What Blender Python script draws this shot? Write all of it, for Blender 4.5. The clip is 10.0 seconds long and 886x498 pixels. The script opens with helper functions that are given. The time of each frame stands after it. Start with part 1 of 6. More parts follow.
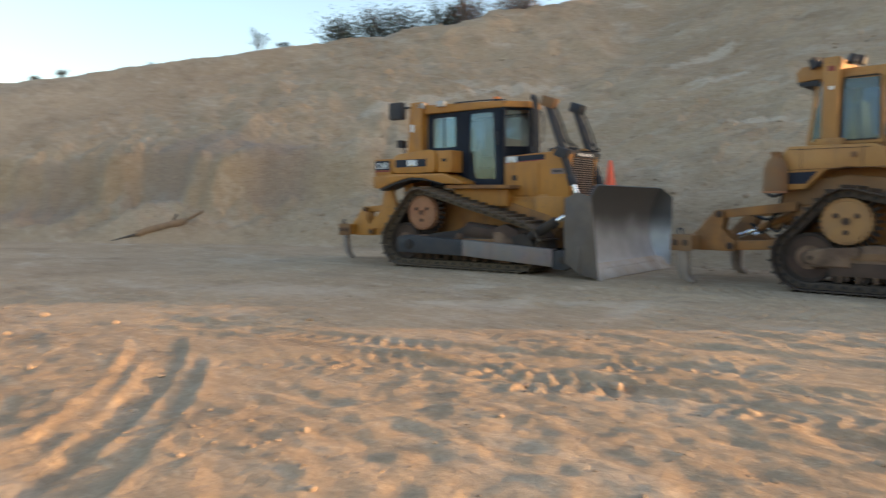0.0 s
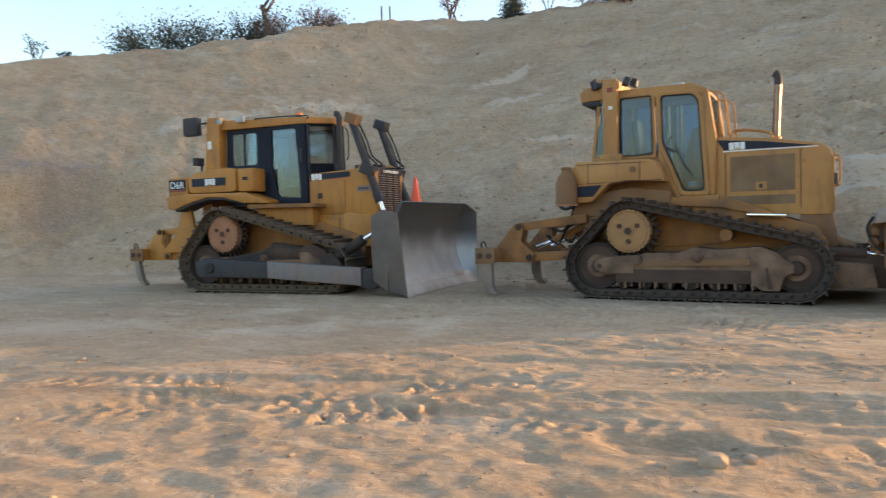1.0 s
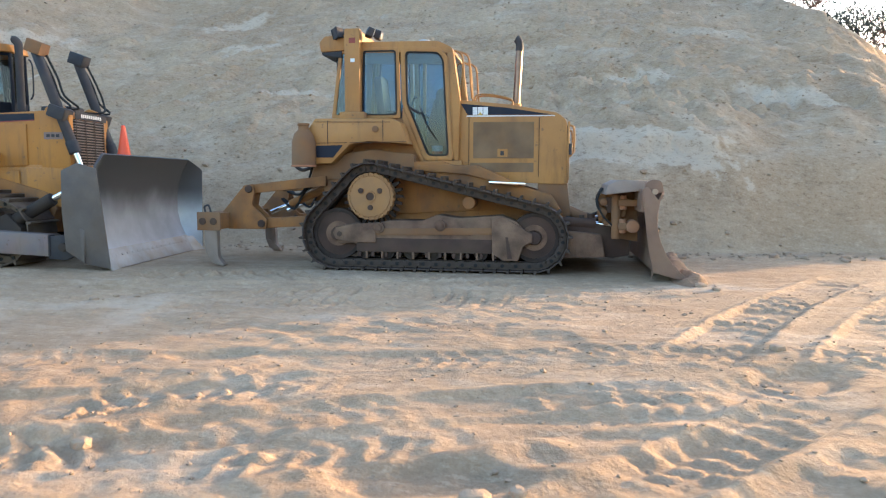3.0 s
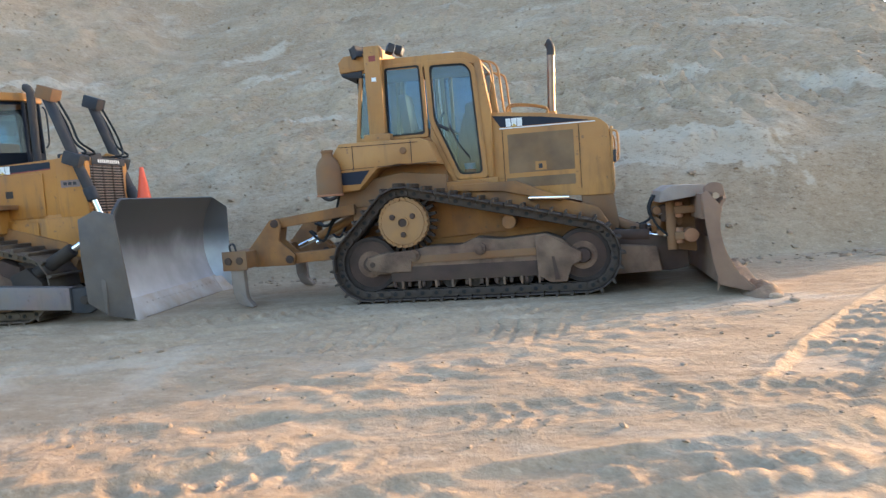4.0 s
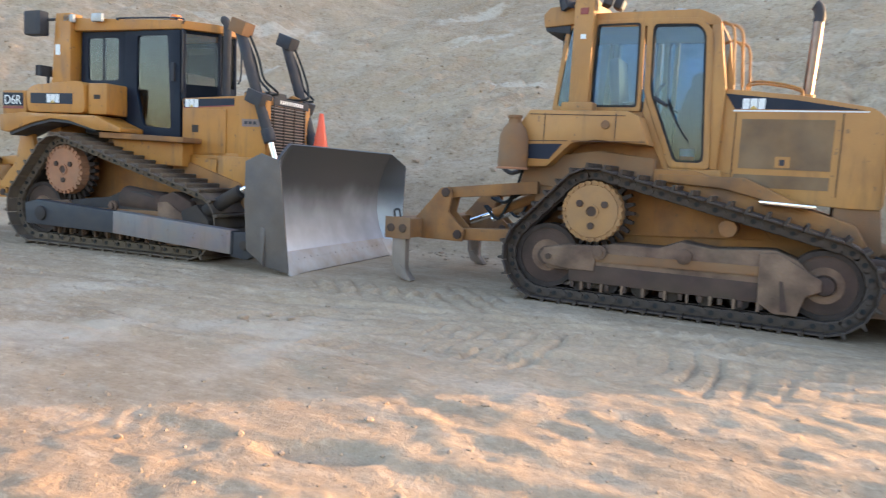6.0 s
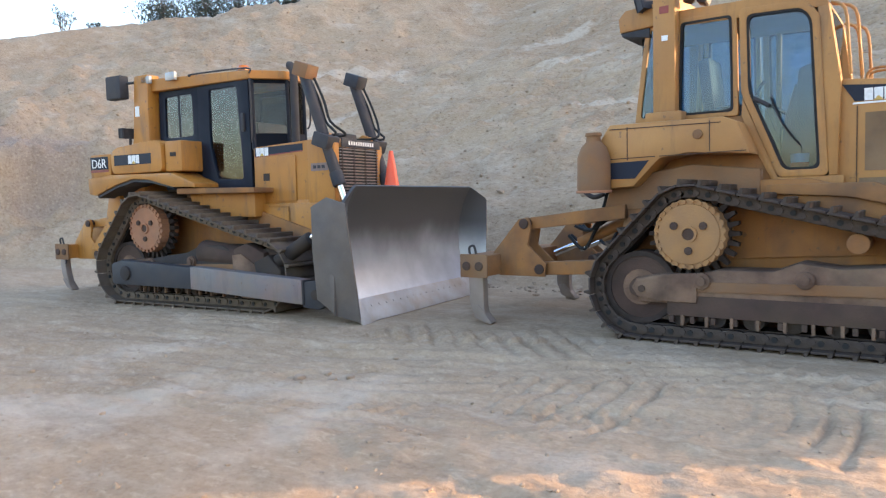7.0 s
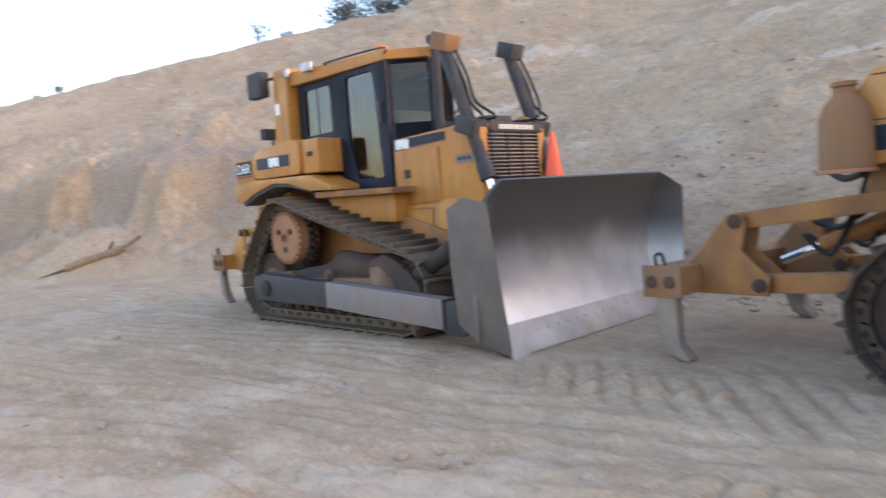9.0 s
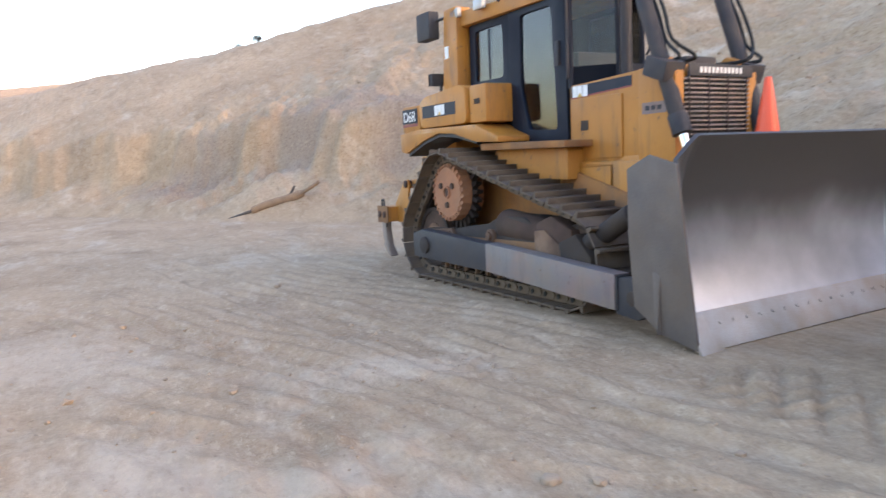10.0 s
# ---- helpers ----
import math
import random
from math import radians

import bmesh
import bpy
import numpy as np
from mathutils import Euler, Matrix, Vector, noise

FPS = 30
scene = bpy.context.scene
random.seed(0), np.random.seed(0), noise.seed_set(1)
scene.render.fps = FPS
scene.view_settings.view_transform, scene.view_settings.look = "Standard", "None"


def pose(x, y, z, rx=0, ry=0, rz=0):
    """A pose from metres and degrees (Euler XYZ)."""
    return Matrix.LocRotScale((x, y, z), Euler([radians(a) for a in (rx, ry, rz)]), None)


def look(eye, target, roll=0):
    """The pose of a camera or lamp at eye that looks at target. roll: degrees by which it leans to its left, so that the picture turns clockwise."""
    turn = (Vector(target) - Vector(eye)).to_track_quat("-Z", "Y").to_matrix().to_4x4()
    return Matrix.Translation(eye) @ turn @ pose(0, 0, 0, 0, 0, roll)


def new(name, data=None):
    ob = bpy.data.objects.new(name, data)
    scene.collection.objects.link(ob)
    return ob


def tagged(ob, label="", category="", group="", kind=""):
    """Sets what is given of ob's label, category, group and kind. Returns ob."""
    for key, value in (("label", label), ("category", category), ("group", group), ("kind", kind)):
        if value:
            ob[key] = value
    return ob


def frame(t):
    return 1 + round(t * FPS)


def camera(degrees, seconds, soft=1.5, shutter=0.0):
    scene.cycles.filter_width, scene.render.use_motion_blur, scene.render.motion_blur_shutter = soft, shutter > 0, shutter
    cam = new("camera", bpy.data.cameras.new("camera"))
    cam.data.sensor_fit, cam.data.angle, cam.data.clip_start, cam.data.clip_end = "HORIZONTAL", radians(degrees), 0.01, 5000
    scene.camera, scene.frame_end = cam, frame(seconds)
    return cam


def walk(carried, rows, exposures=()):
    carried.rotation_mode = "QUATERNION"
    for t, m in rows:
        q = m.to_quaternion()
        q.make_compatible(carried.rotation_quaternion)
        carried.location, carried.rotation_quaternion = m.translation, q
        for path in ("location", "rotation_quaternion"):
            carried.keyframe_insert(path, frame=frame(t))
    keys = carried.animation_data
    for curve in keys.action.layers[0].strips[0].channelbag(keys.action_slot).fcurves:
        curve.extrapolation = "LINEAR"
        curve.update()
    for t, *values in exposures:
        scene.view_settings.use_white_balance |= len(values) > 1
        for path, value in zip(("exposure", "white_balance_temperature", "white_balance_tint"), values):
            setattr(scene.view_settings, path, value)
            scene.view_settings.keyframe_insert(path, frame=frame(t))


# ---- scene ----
SOFT = 1.2
# seconds, stops, kelvin, tint
EXPOSURES = ((0, 1.9, 6200, 15), (1, 2.1, 6050, 15), (1.5, 2.2, 5950, 16), (2, 2.43, 5750, 16), (2.5, 2.58, 5550, 15), (4, 2.55, 5480, 14), (4.5, 2.55, 5460, 15), (5, 2.56, 5780, 18), (5.5, 2.8, 5750, 18), (7, 2.76, 5780, 21), (8, 2.76, 5950, 26), (10, 2.88, 5950, 26))
PATH = [
    (0, (2.673, -10.627, 1.186), (1.297, -9.181, 1.065), 0.0),
    (0.5, (2.586, -10.482, 1.169), (1.514, -8.797, 1.058), -1.2),
    (1, (2.652, -10.317, 1.189), (1.683, -8.569, 1.111), -1.5),
    (1.5, (2.692, -10.063, 1.175), (1.989, -8.197, 1.032), -0.4),
    (2, (2.545, -9.798, 1.212), (2.105, -7.854, 1.052), 0.1),
    (2.5, (2.456, -9.586, 1.195), (2.151, -7.619, 0.997), 1.4),
    (4, (2.209, -8.613, 1.281), (1.818, -6.657, 1.131), -4.1),
    (4.5, (2.15, -8.335, 1.328), (1.65, -6.399, 1.291), -4.2),
    (5, (2.196, -7.993, 1.295), (1.644, -6.073, 1.215), -2.5),
    (5.5, (2.036, -7.638, 1.285), (1.32, -5.779, 1.103), 1.7),
    (7, (1.907, -6.478, 1.316), (0.75, -4.852, 1.185), -1.4),
    (7.5, (1.828, -6.069, 1.333), (0.695, -4.423, 1.247), -4.4),
    (8, (1.633, -5.59, 1.365), (0.433, -4.011, 1.111), -3.7),
    (8.5, (1.308, -5.217, 1.369), (0.026, -3.698, 1.144), -3.7),
    (9, (1.008, -4.814, 1.387), (-0.552, -3.57, 1.25), -4.2),
    (9.5, (0.704, -4.551, 1.385), (-1.015, -3.539, 1.24), -1.8),
    (10, (0.349, -4.269, 1.414), (-1.46, -3.452, 1.171), -2.5),
]
cam = camera(63.7, 10.0, soft=SOFT, shutter=0.4)
walk(cam, [(t, look(eye, target, roll)) for t, eye, target, roll in PATH], exposures=EXPOSURES)

# ---------- world, sun ----------
SUN_AZ, SUN_EL = 41.0, 6.9      # degrees from +x towards +y, and above the horizon
world = bpy.data.worlds.new("sky")
scene.world = world
world.use_nodes = True
wn = world.node_tree
sky = wn.nodes.new("ShaderNodeTexSky")
sky.sky_type = "NISHITA"
sky.sun_disc = False
sky.sun_elevation = radians(SUN_EL)
sky.sun_rotation = radians(90 - SUN_AZ)
sky.air_density, sky.dust_density, sky.ozone_density = 1.0, 2.0, 1.0
wn.links.new(sky.outputs[0], wn.nodes["Background"].inputs[0])
wn.nodes["Background"].inputs[1].default_value = 0.15

sun = new("sun", bpy.data.lights.new("sun", "SUN"))
sun.data.energy, sun.data.angle, sun.data.color = 1.9, radians(0.8), (1.0, 0.59, 0.23)
sun_way = Vector((math.cos(radians(SUN_AZ)) * math.cos(radians(SUN_EL)), math.sin(radians(SUN_AZ)) * math.cos(radians(SUN_EL)), math.sin(radians(SUN_EL))))
sun.matrix_world = look(sun_way * 60, (0, 0, 0))


# ---------- materials ----------
def material(name, color, rough=0.7, metal=0.0, second=None, scale=8.0, amount=0.5, bump=0.0, bump_scale=60.0, dust=None, dust_amount=0.0, dust_scale=2.5, spec=0.5, streak=None):
    """Principled surface: a colour, a second one spread by broad noise, fine grain, a coat of dust by another noise, and relief."""
    m = bpy.data.materials.new(name)
    m.use_nodes = True
    nt = m.node_tree
    n, l = nt.nodes, nt.links
    bsdf = n["Principled BSDF"]
    bsdf.inputs["Roughness"].default_value = rough
    bsdf.inputs["Metallic"].default_value = metal
    bsdf.inputs["Specular IOR Level"].default_value = spec
    co = n.new("ShaderNodeTexCoord")

    def field(sc, detail, lo, hi):
        t = n.new("ShaderNodeTexNoise")
        t.inputs["Scale"].default_value, t.inputs["Detail"].default_value = sc, detail
        l.new(co.outputs["Object"], t.inputs["Vector"])
        r = n.new("ShaderNodeMapRange")
        r.inputs["From Min"].default_value, r.inputs["From Max"].default_value = lo, hi
        l.new(t.outputs["Fac"], r.inputs["Value"])
        return r.outputs[0], t.outputs["Fac"]

    def mix(fac, a, b):
        x = n.new("ShaderNodeMix")
        x.data_type = "RGBA"
        for sock, val in ((x.inputs[0], fac), (x.inputs[6], a), (x.inputs[7], b)):
            if isinstance(val, (int, float)):
                sock.default_value = val
            elif isinstance(val, tuple):
                sock.default_value = (*val, 1)
            else:
                l.new(val, sock)
        return x.outputs[2]

    def times(a, k):
        x = n.new("ShaderNodeMath")
        x.operation = "MULTIPLY"
        l.new(a, x.inputs[0])
        x.inputs[1].default_value = k
        return x.outputs[0]

    broad, _ = field(scale, 6, 0.38, 0.68)
    col = mix(times(broad, amount), tuple(color), tuple(second or [c * 0.6 for c in color]))
    grain, raw = field(bump_scale, 5, 0.3, 0.75)
    col = mix(times(grain, 0.16), col, tuple(c * 0.55 for c in color))
    if streak:
        mp = n.new("ShaderNodeMapping")
        mp.inputs["Scale"].default_value = (5.0, 5.0, 0.8)
        l.new(co.outputs["Object"], mp.inputs[0])
        t = n.new("ShaderNodeTexNoise")
        t.inputs["Scale"].default_value, t.inputs["Detail"].default_value, t.inputs["Roughness"].default_value = 1.3, 8, 0.62
        l.new(mp.outputs[0], t.inputs["Vector"])
        r = n.new("ShaderNodeMapRange")
        r.inputs["From Min"].default_value, r.inputs["From Max"].default_value, r.inputs["To Max"].default_value = 0.53, 0.72, 0.75
        l.new(t.outputs["Fac"], r.inputs["Value"])
        col = mix(r.outputs[0], col, tuple(streak))
        chips, _ = field(14.0, 4, 0.66, 0.70)
        col = mix(times(chips, 0.6), col, (0.10, 0.06, 0.035))
    if dust:
        d, _ = field(dust_scale, 7, 0.34, 0.7)
        col = mix(times(d, dust_amount), col, tuple(dust))
        rr = n.new("ShaderNodeMapRange")
        rr.inputs["To Min"].default_value, rr.inputs["To Max"].default_value = rough, min(1.0, rough + 0.35)
        l.new(d, rr.inputs["Value"])
        l.new(rr.outputs[0], bsdf.inputs["Roughness"])
    l.new(col, bsdf.inputs["Base Color"])
    if bump:
        b = n.new("ShaderNodeBump")
        b.inputs["Strength"].default_value, b.inputs["Distance"].default_value = bump, 0.02
        l.new(raw, b.inputs["Height"])
        l.new(b.outputs[0], bsdf.inputs["Normal"])
    return m


SOIL_DUST = (0.40, 0.29, 0.18)
yellow_old = material("weathered_yellow_paint", (0.46, 0.188, 0.018), 0.45, second=(0.34, 0.135, 0.017), scale=2.2, amount=0.8, bump=0.08, dust=SOIL_DUST, dust_amount=0.09, streak=(0.17, 0.085, 0.03))
yellow_pale = material("faded_yellow_paint", (0.42, 0.198, 0.042), 0.5, second=(0.30, 0.135, 0.034), scale=2.0, amount=0.8, bump=0.08, dust=SOIL_DUST, dust_amount=0.2, streak=(0.17, 0.085, 0.03))
yellow_dusty = material("dusty_yellow_paint", (0.31, 0.125, 0.024), 0.7, second=(0.13, 0.058, 0.024), scale=3.0, amount=0.9, bump=0.15, dust=SOIL_DUST, dust_amount=0.2, streak=(0.17, 0.085, 0.03))
rust_orange = material("rusty_orange_metal", (0.38, 0.155, 0.07), 0.75, second=(0.25, 0.11, 0.06), scale=6, amount=0.8, bump=0.2, dust=SOIL_DUST, dust_amount=0.3)
drive_tan = material("dusty_tan_painted_casting", (0.36, 0.18, 0.055), 0.6, second=(0.26, 0.13, 0.05), scale=5, amount=0.9, bump=0.15, dust=SOIL_DUST, dust_amount=0.25)
brown_grime = material("dusty_brown_metal", (0.21, 0.098, 0.036), 0.8, second=(0.13, 0.064, 0.032), scale=5, amount=0.8, bump=0.2, dust=SOIL_DUST, dust_amount=0.25)
grimy = material("grimy_brown_steel", (0.075, 0.045, 0.036), 0.75, second=(0.028, 0.019, 0.018), scale=5, amount=0.9, bump=0.3, dust=SOIL_DUST, dust_amount=0.13, spec=0.2)
caked = material("caked_dirt", (0.20, 0.122, 0.082), 0.95, second=(0.055, 0.034, 0.028), scale=3.5, amount=1.0, bump=0.6, bump_scale=35, dust=SOIL_DUST, dust_amount=0.24, spec=0.2)
dark_grime = material("oily_black_brown_steel", (0.038, 0.031, 0.03), 0.7, second=(0.016, 0.014, 0.015), scale=5, amount=0.9, bump=0.3, dust=SOIL_DUST, dust_amount=0.13, spec=0.25)
track_steel = material("worn_track_steel", (0.05, 0.038, 0.036), 0.5, 0.5, second=(0.022, 0.019, 0.018), scale=9, amount=0.8, bump=0.2, dust=SOIL_DUST, dust_amount=0.07, spec=0.2)
shoe_steel = material("dusty_track_shoe_steel", (0.085, 0.068, 0.06), 0.5, 0.35, second=(0.035, 0.028, 0.026), scale=7, amount=0.8, bump=0.2, dust=SOIL_DUST, dust_amount=0.34, spec=0.2)
shoe_dark = material("oily_track_shoe_steel", (0.06, 0.045, 0.04), 0.5, 0.4, second=(0.022, 0.017, 0.017), scale=7, amount=0.9, bump=0.25, dust=SOIL_DUST, dust_amount=0.16, dust_scale=4, spec=0.3)
black_steel = material("black_painted_steel", (0.034, 0.036, 0.044), 0.45, second=(0.055, 0.052, 0.054), scale=5, amount=0.6, bump=0.1, dust=SOIL_DUST, dust_amount=0.07, spec=0.2)
cab_black = material("dark_cab_frame_paint", (0.007, 0.012, 0.024), 0.45, second=(0.013, 0.018, 0.03), scale=4, amount=0.6, bump=0.05, dust=SOIL_DUST, dust_amount=0.02, spec=0.2)
rubber = material("black_rubber", (0.02, 0.02, 0.02), 0.7, second=(0.04, 0.04, 0.04), spec=0.2)
def blade_sheen_material():
    """Bare scoured steel: reflected sheen put into the colour, bright below, dark above, with vertical scratches
    between.
    """
    m = material("scoured_steel_painted_sheen", (0.44, 0.45, 0.475), 0.36, 0.6, second=(0.31, 0.315, 0.33), scale=2.5, amount=0.8, bump=0.05, bump_scale=120)
    nt = m.node_tree
    n, l = nt.nodes, nt.links
    bsdf = n["Principled BSDF"]
    was = bsdf.inputs["Base Color"].links[0].from_socket
    co, sep, mp, ns, ad, rg, mx, mr = (n.new(k) for k in ("ShaderNodeTexCoord", "ShaderNodeSeparateXYZ", "ShaderNodeMapping", "ShaderNodeTexNoise", "ShaderNodeMath", "ShaderNodeMapRange", "ShaderNodeMix", "ShaderNodeMapRange"))
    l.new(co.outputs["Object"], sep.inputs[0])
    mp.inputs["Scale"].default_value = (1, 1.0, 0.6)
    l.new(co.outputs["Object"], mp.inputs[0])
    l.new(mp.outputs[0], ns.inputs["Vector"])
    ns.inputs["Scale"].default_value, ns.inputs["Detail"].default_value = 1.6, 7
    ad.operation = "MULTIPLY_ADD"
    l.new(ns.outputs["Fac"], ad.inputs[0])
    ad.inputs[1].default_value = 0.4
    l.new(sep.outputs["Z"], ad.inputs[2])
    # height blend from bright to dark stands in for the blade's reflection
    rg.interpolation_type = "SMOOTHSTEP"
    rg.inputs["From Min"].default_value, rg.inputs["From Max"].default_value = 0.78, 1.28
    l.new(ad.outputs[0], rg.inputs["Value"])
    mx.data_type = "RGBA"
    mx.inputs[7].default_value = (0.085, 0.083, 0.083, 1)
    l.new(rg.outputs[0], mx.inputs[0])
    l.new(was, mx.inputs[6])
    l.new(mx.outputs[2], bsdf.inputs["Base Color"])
    mr.inputs["To Min"].default_value, mr.inputs["To Max"].default_value = 0.33, 0.55
    l.new(rg.outputs[0], mr.inputs["Value"])
    l.new(mr.outputs[0], bsdf.inputs["Roughness"])
    return m


blade_steel = blade_sheen_material()
blade_side = material("worn_grey_blade_steel", (0.11, 0.095, 0.09), 0.6, 0.35, second=(0.17, 0.145, 0.13), scale=3, amount=0.8, bump=0.12, dust=SOIL_DUST, dust_amount=0.2)
blade_rusty = material("brown_worn_blade_steel", (0.24, 0.145, 0.10), 0.6, 0.3, second=(0.15, 0.088, 0.062), scale=3, amount=0.8, bump=0.15, dust=SOIL_DUST, dust_amount=0.3)
blade_cap = material("dust_worn_pale_steel", (0.30, 0.25, 0.22), 0.7, 0.2, second=(0.20, 0.15, 0.13), scale=4, amount=0.8, bump=0.2, dust=SOIL_DUST, dust_amount=0.4)
arm_grey = material("scuffed_grey_steel", (0.18, 0.165, 0.165), 0.55, 0.3, second=(0.24, 0.15, 0.14), scale=2.6, amount=0.9, bump=0.15, dust=SOIL_DUST, dust_amount=0.34, dust_scale=5, streak=(0.10, 0.085, 0.085))
edge_steel = material("scuffed_bright_edge_steel", (0.42, 0.40, 0.38), 0.5, 0.6, second=(0.36, 0.29, 0.22), scale=4, amount=0.8, bump=0.15, dust=SOIL_DUST, dust_amount=0.35)
pipe_steel = material("dulled_chrome_pipe", (0.24, 0.16, 0.12), 0.3, 0.9, second=(0.13, 0.085, 0.065), scale=5, amount=0.8, bump=0.05)
shank_steel = material("dust_rubbed_shank_steel", (0.27, 0.22, 0.19), 0.6, 0.3, second=(0.17, 0.14, 0.13), scale=5, amount=0.8, bump=0.15, dust=SOIL_DUST, dust_amount=0.45)
chrome = material("chrome_rod", (0.75, 0.75, 0.75), 0.12, 1.0, amount=0.1)
decal_dark = material("dark_decal", (0.013, 0.017, 0.032), 0.5, second=(0.03, 0.03, 0.037), scale=5, amount=0.6, spec=0.2)
decal_white = material("white_decal", (0.78, 0.78, 0.76), 0.5, second=(0.6, 0.58, 0.55), scale=30, amount=0.5)
decal_gold = material("gold_decal", (0.62, 0.40, 0.08), 0.5)
decal_red = material("red_decal", (0.25, 0.04, 0.025), 0.5)
grille_mesh = material("perforated_brown_grille", (0.20, 0.115, 0.05), 0.7, 0.1, second=(0.13, 0.08, 0.045), scale=4, amount=0.8, bump=0.5, bump_scale=220, dust=SOIL_DUST, dust_amount=0.35)
cone_orange = material("fluorescent_orange_plastic", (0.85, 0.10, 0.03), 0.45, second=(0.72, 0.10, 0.04), scale=6, amount=0.5)
amber = material("amber_lens", (0.8, 0.22, 0.03), 0.25)
lamp_lens = material("clear_lamp_lens", (0.42, 0.41, 0.39), 0.2)
seat_cloth = material("dark_seat_vinyl", (0.03, 0.03, 0.035), 0.6)
bucket_white = material("white_plastic", (0.7, 0.68, 0.64), 0.5)
bark = material("grey_brown_bark", (0.13, 0.10, 0.08), 0.9, second=(0.07, 0.055, 0.045), scale=6, amount=0.8, bump=0.5)
dry_wood = material("dry_weathered_wood", (0.30, 0.19, 0.11), 0.9, second=(0.2, 0.13, 0.08), scale=5, amount=0.8, bump=0.5)
leaf_green = material("dark_green_leaves", (0.055, 0.065, 0.04), 0.7, second=(0.04, 0.045, 0.035), scale=1.2, amount=0.8)
leaf_brown = material("russet_dry_leaves", (0.17, 0.085, 0.055), 0.8, second=(0.07, 0.06, 0.04), scale=1.2, amount=0.8)
clod = material("dry_soil_clod", (0.40, 0.29, 0.19), 0.95, second=(0.30, 0.21, 0.14), scale=4, amount=0.8, bump=0.5)
spoil_brown = material("crumbly_brown_spoil", (0.27, 0.17, 0.10), 0.95, second=(0.17, 0.11, 0.07), scale=9, amount=0.9, bump=0.7, bump_scale=40)

glass = bpy.data.materials.new("cab_glass")
glass.use_nodes = True
gn = glass.node_tree
gn.nodes.remove(gn.nodes["Principled BSDF"])
clear, shine, blend, fres = (gn.nodes.new(k) for k in ("ShaderNodeBsdfTransparent", "ShaderNodeBsdfGlossy", "ShaderNodeMixShader", "ShaderNodeFresnel"))
clear.inputs[0].default_value = (0.44, 0.64, 0.82, 1)
shine.inputs["Roughness"].default_value = 0.04
fres.inputs["IOR"].default_value = 1.6
gn.links.new(fres.outputs[0], blend.inputs[0])
gn.links.new(clear.outputs[0], blend.inputs[1])
gn.links.new(shine.outputs[0], blend.inputs[2])
gn.links.new(blend.outputs[0], gn.nodes["Material Output"].inputs[0])

glass_clear = glass.copy()
glass_clear.name = "untinted_cab_glass"
glass_clear.node_tree.nodes["Transparent BSDF"].inputs[0].default_value = (0.86, 0.84, 0.78, 1)


